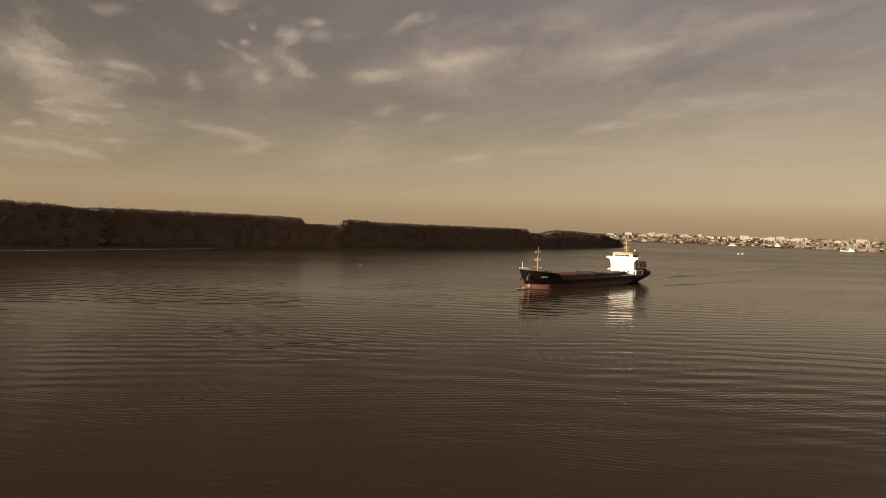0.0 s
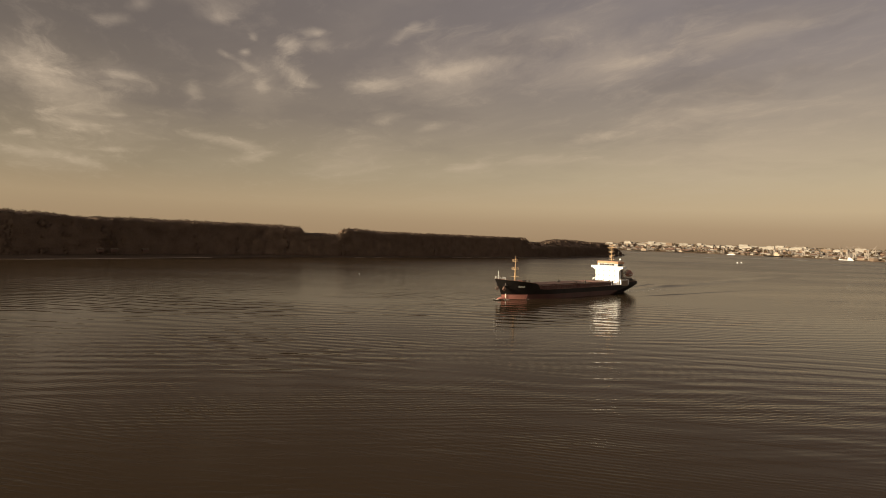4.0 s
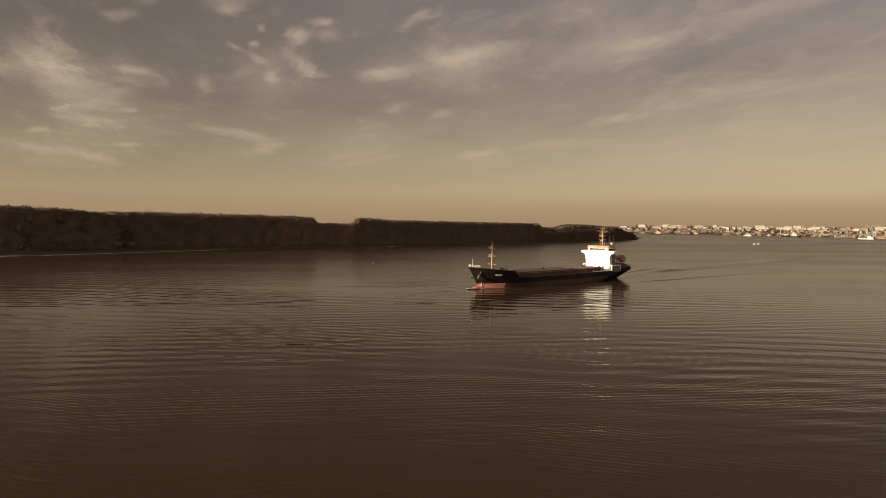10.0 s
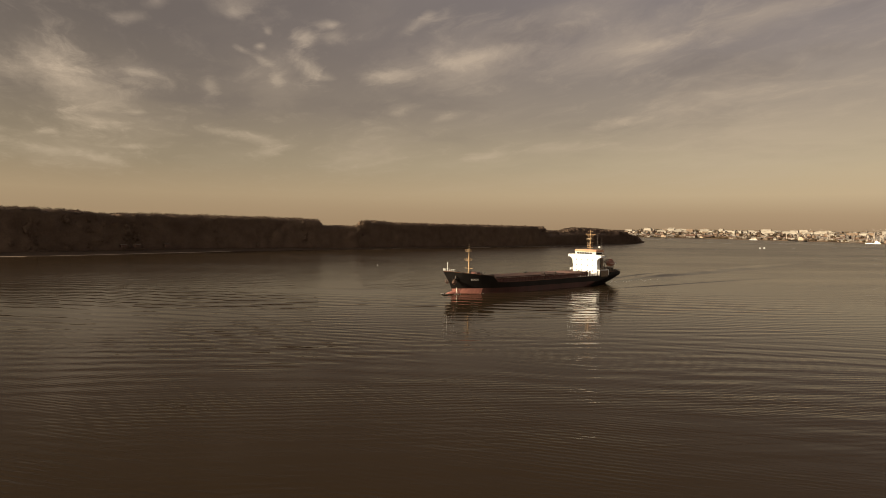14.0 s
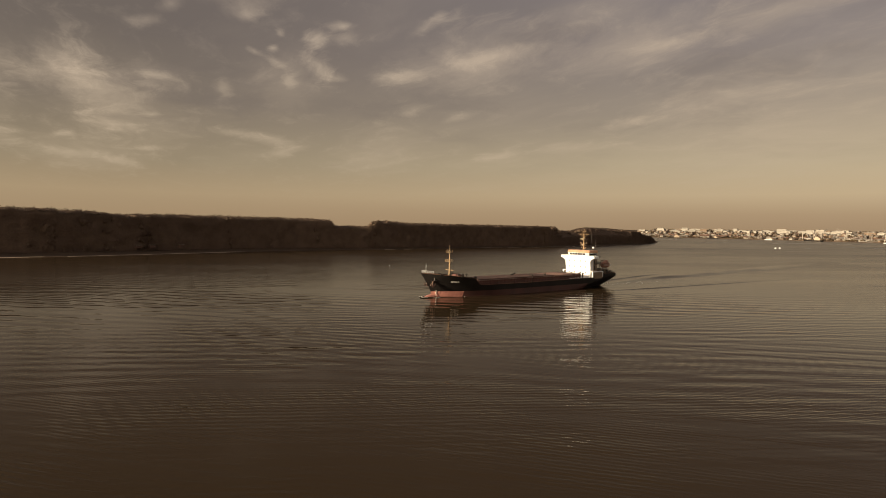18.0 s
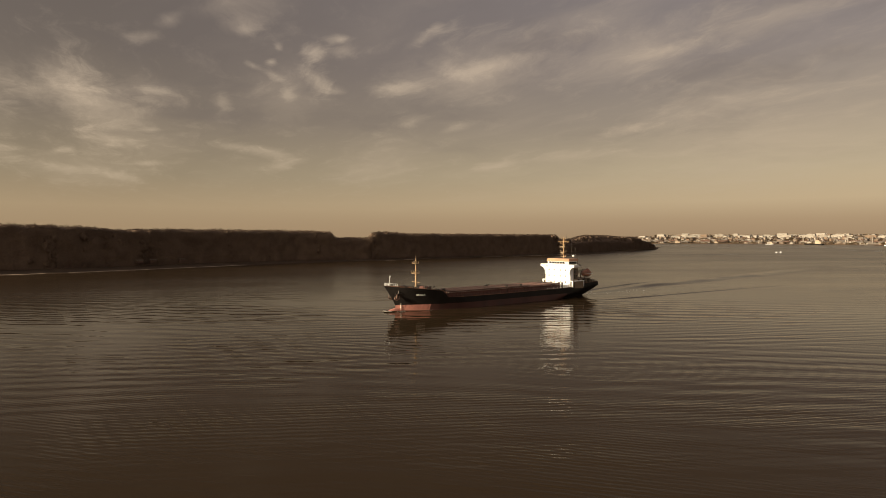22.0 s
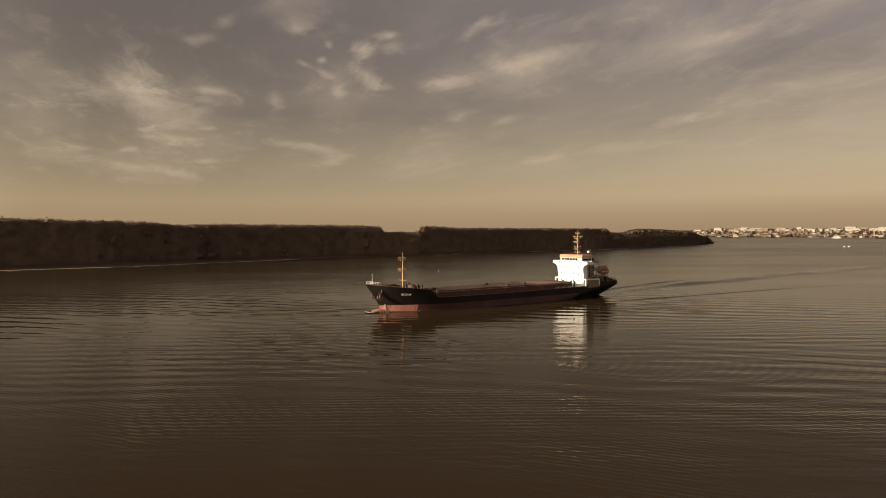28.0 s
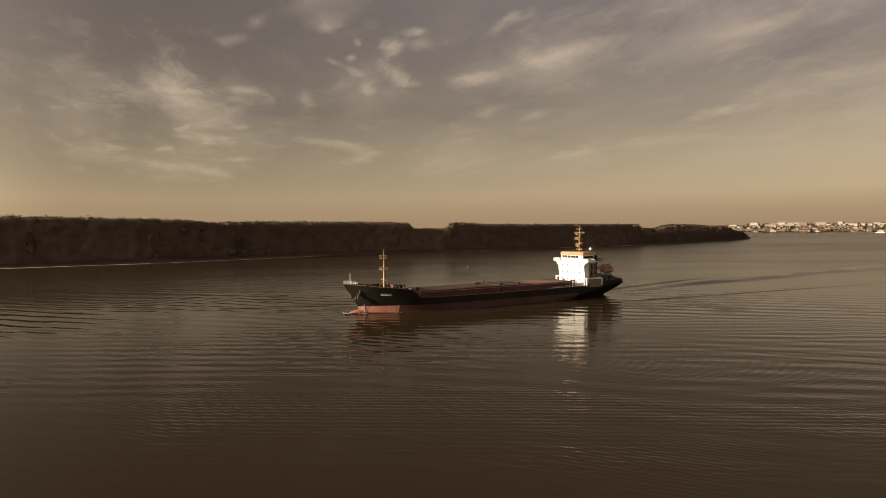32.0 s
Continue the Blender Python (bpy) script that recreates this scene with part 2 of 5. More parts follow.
def water_material():
    m = bpy.data.materials.new("river_water")
    m.use_nodes = True
    n = Nodes(m.node_tree)
    p = n.add("ShaderNodeTexCoord", 3)
    away = n.vec("LENGTH", n.add("ShaderNodeNewGeometry", 0), out=1)
    bend = n.vec("SUBTRACT", n.add("ShaderNodeTexNoise", 1, None, Vector=p, Scale=0.02, Detail=2.0), (0.5, 0.5, 0.5))
    q = n.vec("ADD", p, n.vec("MULTIPLY", bend, (14, 14, 0)))

    def train(angle, length, wander, patch, seed, height_of):
        """Long-crested ripples that come and go in patches."""
        along_it = n.add("ShaderNodeSeparateXYZ", 1, None, i0=n.turned(p, angle, (1, 1, 1)))
        drift = n.noise(n.turned(p, angle, (0.45 / length, 0.4 / length, 1)), 1.0, 3.0, 0.55)
        phase = n.math("ADD", n.math("MULTIPLY", along_it, 2 * math.pi / length), n.math("MULTIPLY", drift, wander))
        here = n.ramp(n.noise(n.mapped(p, loc=(seed, 3, 0), scale=(patch, patch * 1.8, 1)), 1.0, 4.0, 0.6), 0.4, 0.64)
        return n.math("MULTIPLY", n.math("MULTIPLY", n.math("SINE", phase), here), height_of)

    def total(*terms):
        out = terms[0]
        for t in terms[1:]:
            out = n.math("ADD", out, t)
        return out

    swell = n.noise(n.turned(q, 7, (0.07, 0.27, 1)), 1.0, 1.5, 0.4)
    cross = n.noise(n.turned(q, -16, (0.1, 0.33, 1)), 1.0, 2.0, 0.5)
    chop = n.noise(n.turned(q, 12, (0.45, 1.5, 1)), 1.0, 4.0, 0.6)
    calm = n.ramp(n.noise(n.mapped(p, scale=(0.006, 0.014, 1)), 1.0, 4.0, 0.55), 0.36, 0.62, 0.5, 1.0)
    gust = n.ramp(n.noise(n.mapped(p, loc=(31, 7, 0), scale=(0.02, 0.05, 1)), 1.0, 4.0, 0.6), 0.4, 0.6, 0.4, 1.0)
    # the short chop dies out up the sheltered reach
    lee = n.ramp(away, 60, 200, 1.0, 0.12)
    calm = n.math("MULTIPLY", calm, n.math("MULTIPLY", n.ramp(away, 62, 130, 0.17, 0.82), n.ramp(away, 170, 330, 1.0, 0.42)))
    long_ones = total(n.math("MULTIPLY", swell, 0.2), n.math("MULTIPLY", cross, n.math("MULTIPLY", n.math("ADD", lee, 0.3), 0.1)),
                      train(5, 7.5, 5, 0.009, 11, 0.24), train(-10, 4.8, 4, 0.012, 57, 0.14), train(13, 3.4, 4, 0.014, 90, 0.08))
    short_ones = total(n.math("MULTIPLY", chop, 0.1), train(9, 2.3, 4.5, 0.02, 23, 0.026), train(-8, 1.4, 4.5, 0.022, 71, 0.052), train(14, 0.95, 4.5, 0.03, 5, 0.036))
    h = n.math("ADD", n.math("MULTIPLY", long_ones, calm), n.math("MULTIPLY", short_ones, n.math("MULTIPLY", gust, lee)))
    bump = n.add("ShaderNodeBump", 0, None, Strength=1.0, Distance=0.36, Height=h)
    # the upper reach is ruffled by wind, in long bands
    far = n.ramp(away, 130, 340, 0.032, 0.165)
    far = n.math("ADD", far, n.ramp(away, 300, 900, 0.0, 0.08, False))
    bands = n.ramp(n.noise(n.turned(p, -8, (0.0022, 0.013, 1)), 1.0, 4.0, 0.6), 0.35, 0.65, 0.86, 1.12)
    reach = n.math("MULTIPLY", far, bands)
    silt = n.mix(n.noise(n.mapped(p, scale=(0.008, 0.02, 1)), 1.0, 4.0), (0.0325, 0.0212, 0.011), (0.042, 0.028, 0.015))
    s = n.add("ShaderNodeBsdfPrincipled", 0, None, Base_Color=silt, Roughness=reach, IOR=1.29, Specular_IOR_Level=0.12, Specular_Tint=(1.0, 0.88, 0.66, 1.0), Normal=bump)
    out = n.tree.nodes.new("ShaderNodeOutputMaterial")
    n.tree.links.new(s, out.inputs[0])
    return m


def glass_material():
    m = bpy.data.materials.new("dark_glass")
    m.use_nodes = True
    n = Nodes(m.node_tree)
    s = n.add("ShaderNodeBsdfPrincipled", 0, None, Base_Color=(0.012, 0.014, 0.017, 1), Roughness=0.12, IOR=1.35)
    out = n.tree.nodes.new("ShaderNodeOutputMaterial")
    n.tree.links.new(s, out.inputs[0])
    return m


WATER = water_material()
GLASS = glass_material()
MUD = material("river_mud", (0.085, 0.06, 0.041), 0.85, spec=0.1, scale=0.2, bump=0.4, bump_scale=1.0, vary=0.35, world_space=True)
TOWN = material("town_ground", (0.085, 0.06, 0.042), 0.9, scale=0.03, vary=0.4, second=(0.16, 0.12, 0.085), second_at=(0.6, 0.75), world_space=True, spec=0.1)
EDGE_GLEAM = material("water_edge_gleam", (0.42, 0.33, 0.24), 0.85, scale=0.3, vary=0.3, world_space=True)
MEADOW = material("dry_meadow", (0.12, 0.1, 0.05), 0.9, scale=0.05, vary=0.35, second=(0.2, 0.15, 0.08), world_space=True)
LEAF = material("late_summer_leaves", (0.15, 0.107, 0.079), 0.9, scale=0.25, vary=0.22, spec=0.08, world_space=True)
LEAF_FAR = material("far_foliage", (0.08, 0.056, 0.034), 0.9, spec=0.1, scale=0.05, vary=0.45, second=(0.11, 0.085, 0.04), world_space=True)
BARK = material("bark", (0.12, 0.09, 0.065), 0.9, scale=1.0, bump=0.4, stretch=(3, 3, 0.5))
BLACK = material("black_hull_paint", (0.018, 0.0155, 0.0145), 0.6, spec=0.2, scale=0.5, vary=0.4, second=(0.036, 0.02, 0.015), second_at=(0.6, 0.8), bump=0.05, stretch=(1, 1, 0.4))
# one red boot topping in two colours: darkened for shade, brightened for sun
SHADE_RED = material("shaded_boot_topping", (0.075, 0.03, 0.025), 0.6, scale=0.5, vary=0.35, second=(0.06, 0.035, 0.03), bump=0.06, stretch=(1, 1, 0.4))
RED = material("sunlit_red_boot_topping", (0.48, 0.21, 0.17), 0.6, scale=0.5, vary=0.35, second=(0.16, 0.06, 0.045), second_at=(0.52, 0.75), bump=0.06, stretch=(1, 1, 0.4))
OXIDE = material("oxide_red_paint", (0.115, 0.045, 0.036), 0.65, scale=0.6, vary=0.3, second=(0.07, 0.032, 0.026), second_at=(0.5, 0.75), bump=0.05)
COVER = material("faded_red_covers", (0.095, 0.05, 0.04), 0.75, scale=0.4, vary=0.25, second=(0.1, 0.05, 0.04), second_at=(0.5, 0.75))
COVER_PALE = material("pale_red_covers", (0.26, 0.15, 0.12), 0.75, scale=0.4, vary=0.25, second=(0.2, 0.1, 0.08))
DECK = material("green_brown_deck_paint", (0.13, 0.075, 0.055), 0.7, scale=0.5, vary=0.3, second=(0.08, 0.05, 0.04))
BUFF = material("weathered_buff", (0.2, 0.15, 0.1), 0.7, scale=0.6, vary=0.3, second=(0.12, 0.08, 0.05))
WHITE = material("white_ship_paint", (0.8, 0.81, 0.81), 0.45, scale=0.5, vary=0.05, second=(0.62, 0.5, 0.36), second_at=(0.68, 0.9), bump=0.03, stretch=(1, 1, 0.35))
OCHRE = material("ochre_mast_paint", (0.4, 0.265, 0.14), 0.5, scale=1.0, vary=0.2, second=(0.35, 0.18, 0.08), second_at=(0.6, 0.85))
# pale weathered paint; also white in shade, for the deckhouse sides
PALE = material("weathered_and_shade_pale", (0.45, 0.36, 0.27), 0.65, scale=0.6, vary=0.2, second=(0.28, 0.2, 0.13))
BRIM = material("orange_brown_paint", (0.52, 0.29, 0.18), 0.5, scale=0.7, vary=0.15)
STEEL = material("dark_steel", (0.05, 0.045, 0.04), 0.5, metal=0.5, scale=2.0, vary=0.3, second=(0.1, 0.05, 0.03), second_at=(0.55, 0.8))
ORANGE = material("orange_lifeboat", (0.36, 0.17, 0.12), 0.55, scale=1.0, vary=0.15)
FOAM = material("foam", (0.72, 0.68, 0.6), 0.7, scale=1.5, vary=0.2)
RUST = material("rusty_iron", (0.2, 0.1, 0.06), 0.8, scale=2.0, vary=0.35, second=(0.09, 0.05, 0.035))
LETTER = material("white_lettering", (0.85, 0.83, 0.78), 0.5, scale=2.0, vary=0.05)


# ---- mesh building ----
class Shape:
    """Points and faces of one mesh."""

    def __init__(self):
        self.v, self.f = [], []
        self.out = {}

    def leaf(self, c, n, facing, k, spin, slim=0.7):
        """A leaf clump: a small bent quad at c across n, shaded as part of the surface that faces the way facing."""
        if n.dot(facing) < 0:
            n = -n
        a = n.orthogonal().normalized()
        a.rotate(Matrix.Rotation(spin, 3, n))
        b, i = n.cross(a), len(self.v)
        self.face(c + a * k, c + b * k * slim + n * k * 0.2, c - a * k, c - b * k * slim - n * k * 0.15)
        for j in range(4):
            self.out[i + j] = tuple(facing)
        return self

    def face(self, *pts):
        k = len(self.v)
        self.v += [tuple(p) for p in pts]
        self.f.append(tuple(range(k, k + len(pts))))
        return self

    def box(self, x0, x1, y0, y1, z0, z1, top=1.0, m=None):
        """A block; top narrows its upper face."""
        cx, cy = (x0 + x1) / 2, (y0 + y1) / 2
        pts = [(x, y, z0) for x, y in ((x0, y0), (x1, y0), (x1, y1), (x0, y1))]
        pts += [(cx + (x - cx) * top, cy + (y - cy) * top, z1) for x, y, _ in pts[:4]]
        if m:
            pts = [tuple(m @ Vector(p)) for p in pts]
        k = len(self.v)
        self.v += pts
        self.f += [tuple(k + i for i in q) for q in ((3, 2, 1, 0), (4, 5, 6, 7), (0, 1, 5, 4), (1, 2, 6, 5), (2, 3, 7, 6), (3, 0, 4, 7))]
        return self

    def block(self, x0, x1, y0, y1, z0, z1, c=0.08):
        """A block with chamfered upright edges and top rim."""
        ring = lambda e, z: [(x0 + e, y0, z), (x1 - e, y0, z), (x1, y0 + e, z), (x1, y1 - e, z), (x1 - e, y1, z), (x0 + e, y1, z), (x0, y1 - e, z), (x0, y0 + e, z)]
        inner = [((x - (x0 + x1) / 2) * (1 - 2 * c / (x1 - x0)) + (x0 + x1) / 2, (y - (y0 + y1) / 2) * (1 - 2 * c / (y1 - y0)) + (y0 + y1) / 2, z1) for x, y, _ in ring(c, 0)]
        return self.loft([ring(c, z0), ring(c, z1 - c), inner], cap=True)

    def loft(self, rings, closed=True, cap=False):
        k, m = len(self.v), len(rings[0])
        for r in rings:
            self.v += [tuple(p) for p in r]
        for i in range(len(rings) - 1):
            for j in range(m if closed else m - 1):
                a, b = k + i * m + j, k + i * m + (j + 1) % m
                self.f.append((a, b, b + m, a + m))
        if cap:
            self.f.append(tuple(range(k + m - 1, k - 1, -1)))
            self.f.append(tuple(range(k + (len(rings) - 1) * m, k + len(rings) * m)))
        return self

    def tube(self, p, q, r0, r1=None, sides=8, cap=True):
        p, q = Vector(p), Vector(q)
        way = (q - p).normalized()
        a = way.orthogonal().normalized()
        b = way.cross(a)
        ring = lambda c, r: [c + (a * math.cos(s) + b * math.sin(s)) * r for s in (2 * math.pi * i / sides for i in range(sides))]
        return self.loft([ring(p, r0), ring(q, r0 if r1 is None else r1)], cap=cap)

    def path(self, pts, r, sides=6):
        for a, b in zip(pts, pts[1:]):
            self.tube(a, b, r, r, sides)
        return self

    def ball(self, c, r, sx=1, sy=1, sz=1, rings=7, sides=10):
        rows = []
        for i in range(rings + 1):
            a = math.pi * (0.02 + 0.96 * i / rings)
            rows.append([(c[0] + r * sx * math.sin(a) * math.cos(s), c[1] + r * sy * math.sin(a) * math.sin(s), c[2] - r * sz * math.cos(a))
                         for s in (2 * math.pi * j / sides for j in range(sides))])
        return self.loft(rows, cap=True)

    def mesh(self, name, mat, smooth=False):
        me = bpy.data.meshes.new(name)
        me.from_pydata(self.v, [], self.f)
        me.materials.append(mat)
        if smooth or self.out:
            me.shade_smooth()
        me.update()
        if self.out:
            me.normals_split_custom_set_from_vertices([self.out.get(i, (0, 0, 0)) for i in range(len(self.v))])
        return me


def part(name, shape, mat, parent, label="", smooth=False):
    ob = new(name, shape.mesh(name, mat, smooth) if isinstance(shape, Shape) else shape)
    ob.parent = parent
    return tagged(ob, label) if label else ob


def thing(name, label, category, group="", m=None):
    ob = tagged(new(name), label, category, group)
    ob.empty_display_size = 0.5
    if m:
        ob.matrix_basis = m
    return ob


def solo(name, shape, mat, label="", category="", group="", kind="", smooth=False, m=None):
    ob = tagged(new(name, shape.mesh(name, mat, smooth)), label, category, group, kind)
    if m:
        ob.matrix_basis = m
    return ob


# ---- river and land ----
def river():
    s = Shape()
    edge = [(4700 * math.cos(a), 4700 * math.sin(a), 0) for a in (2 * math.pi * i / 96 for i in range(96))]
    s.face(*edge)
    return solo("water", s, WATER, "brown river water with long low ripples", "river", kind="structure")


# the wooded bank's water line, from far upstream on one side to the point
BANK = [(-900, -150), (-640, 90), (-470, 240), (-345, 362), (-293, 412), (-257, 465), (-215, 535), (-165, 600), (-100, 652),
        (-27, 728), (42, 802), (142, 897), (275, 1085), (350, 1200), (432, 1350), (452, 1395)]


def setback(x, y):
    """How far the wood stands back behind the mud flat."""
    return float(np.interp(math.degrees(math.atan2(x, y)), (-32, -22, -9), (27, 22, 0)))


def along(line, step):
    """Even steps along a line: place and the direction inland (to its left)."""
    out, carry = [], 0.0
    for (x0, y0), (x1, y1) in zip(line, line[1:]):
        d = math.hypot(x1 - x0, y1 - y0)
        k = carry
        while k < d:
            out.append((x0 + (x1 - x0) * k / d, y0 + (y1 - y0) * k / d, -(y1 - y0) / d, (x1 - x0) / d))
            k += step
        carry = k - d
    return out


def set_back_line():
    out = []
    for i, (x, y) in enumerate(BANK):
        (x0, y0), (x1, y1) = BANK[max(0, i - 1)], BANK[min(len(BANK) - 1, i + 1)]
        d, b = math.hypot(x1 - x0, y1 - y0), setback(x, y)
        out.append((x - (y1 - y0) / d * b, y + (x1 - x0) / d * b))
    return out


TREE_LINE = set_back_line()


def tree_top(x, y):
    """Height of the tree line, by the bearing from the river bend."""
    a = math.degrees(math.atan2(x, y))
    keys = [(-70, 42), (-44, 38.6), (-40, 37.6), (-34, 36.1), (-32, 34.0), (-28, 35.4), (-15, 35.2), (-13.5, 34.0), (-13.1, 27.2), (-9.75, 27.2), (-9.3, 34), (-8, 34.6),
            (-6, 32.6), (4, 32.6), (8.8, 32.8), (8.95, 25.6), (10.2, 26.2), (11.0, 31), (11.6, 33), (13.7, 32.8), (15.2, 30), (16.0, 28), (16.6, 26), (16.8, 21), (17.6, 16), (18.1, 5)]
    return float(np.interp(a, [k[0] for k in keys], [k[1] for k in keys]))


def bank():
    rng = random.Random(5)
    rows = []
    for x, y, nx, ny in along(BANK, 14):
        w = 2.5 * noise.noise((x * 0.02, y * 0.02, 0))
        tip = max(0.12, min(1, math.hypot(x - 452, y - 1395) / 260))
        b = setback(x, y)
        rows.append([(x - nx * 6, y - ny * 6, -0.8)] + [(x + nx * (d + w) * (tip if d > 8 else 1), y + ny * (d + w) * (tip if d > 8 else 1), z * (0.5 + 0.5 * tip))
                    for d, z in ((0, 0.02), (2.0, 0.2), (8 + b * 0.8, 0.7), (14 + b, 1.7), (24 + b, 2.6), (60 + b, 3.2), (500, 4), (1500, 5))])
    mud = Shape().loft([r[:6] for r in rows], closed=False)
    solo("ground", mud, MUD, "muddy river bank below a dark wood", "bank", kind="structure", smooth=True)
    land = Shape().loft([[(p[0], p[1], p[2] + (0.004 if i == 0 else 0)) for i, p in enumerate(r[5:])] for r in rows], closed=False)
    solo("ground", land, MEADOW, "flat land behind the wooded river bank", "land", kind="structure")
    # pale strip whose colour stands in for the gleam at the water's edge
    strand = Shape()
    for a, b in zip(rows, rows[1:]):
        if rng.random() < (0.97 if a[1][0] < -0.4 * a[1][1] else 0.9 if 0.02 * a[1][1] < a[1][0] < 0.16 * a[1][1] else 0.1):
            strand.face(*[(p[0], p[1], p[2] + 0.03) for p in (a[1], b[1], b[2], a[2])])
    solo("ground", strand, EDGE_GLEAM, "thin pale strip painted as the gleam along the water line", "strand", kind="structure")


def crown_shape(seed, count, r, h, size):
    """A crown of full lobes set with leaf clumps, uneven, for a tree of height h in metres."""
    rng = random.Random(seed)
    lobes = [(rng.uniform(-0.62, 0.62) * r, rng.uniform(-0.62, 0.62) * r, h * (0.06 + 0.78 * (i + rng.random()) / 44), r * rng.uniform(0.22, 0.44)) for i in range(44)]
    lobes += [(rng.uniform(-0.3, 0.3) * r, rng.uniform(-0.3, 0.3) * r, h * 0.86, r * 0.5), (rng.uniform(-0.5, 0.5) * r, rng.uniform(-0.5, 0.5) * r, h * 0.83, r * 0.4)]
    s = Shape()
    for x, y, z, lr in lobes:
        k = len(s.v)
        s.ball((x, y, z), lr * 0.74, 1, 1, 1.25, 6, 9)
        for i in range(k, len(s.v)):
            v = Vector(s.v[i])
            d = (v - Vector((x, y, z))) * (0.3 * noise.noise(v * 0.5 + Vector((seed, 0, 0))) + 0.16 * noise.noise(v * 1.4))
            s.v[i] = tuple(v + d)
    for _ in range(count):
        x, y, z, lr = rng.choice(lobes)
        v = Vector((rng.gauss(0, 1), rng.gauss(0, 1), rng.gauss(0, 1))).normalized()
        n = (v + Vector((rng.gauss(0, 0.4), rng.gauss(0, 0.4), rng.gauss(0, 0.4)))).normalized()
        c = Vector((x, y, z)) + Vector((v.x, v.y, v.z * 1.25)) * lr * rng.uniform(0.7, 1.14)
        c.z = max(h * 0.04, min(c.z, h))
        facing = (v * 0.6 + Vector((x / r, y / r, 0.15))).normalized()
        s.leaf(c, n, facing, size * rng.uniform(0.5, 1.3), rng.uniform(0, 6.28))
    return s


def tree_thing(seed, h=30.0, r=6.0, leaves=6500):
    rng = random.Random(seed)
    t = thing("tree", "tall leafy tree in shade on the river bank", "tree", "trees along the bank")
    s = Shape()
    top = Vector((rng.uniform(-0.8, 0.8), rng.uniform(-0.8, 0.8), h * 0.72))
    mid = Vector((top.x * 0.3, top.y * 0.3, h * 0.35))
    s.tube((0, 0, -0.6), mid, 0.42, 0.3).tube(mid, top, 0.3, 0.1)
    for _ in range(7):
        k = rng.uniform(0.25, 0.95)
        p = mid.lerp(top, k)
        a = rng.uniform(0, 6.28)
        s.tube(p, p + Vector((math.cos(a) * r * 0.7, math.sin(a) * r * 0.7, rng.uniform(2, 6))), 0.14, 0.04, 5)
    part("trunk", s, BARK, t)
    part("crown", crown_shape(seed + 50, leaves, r, h, 0.46), LEAF, t)
    return t


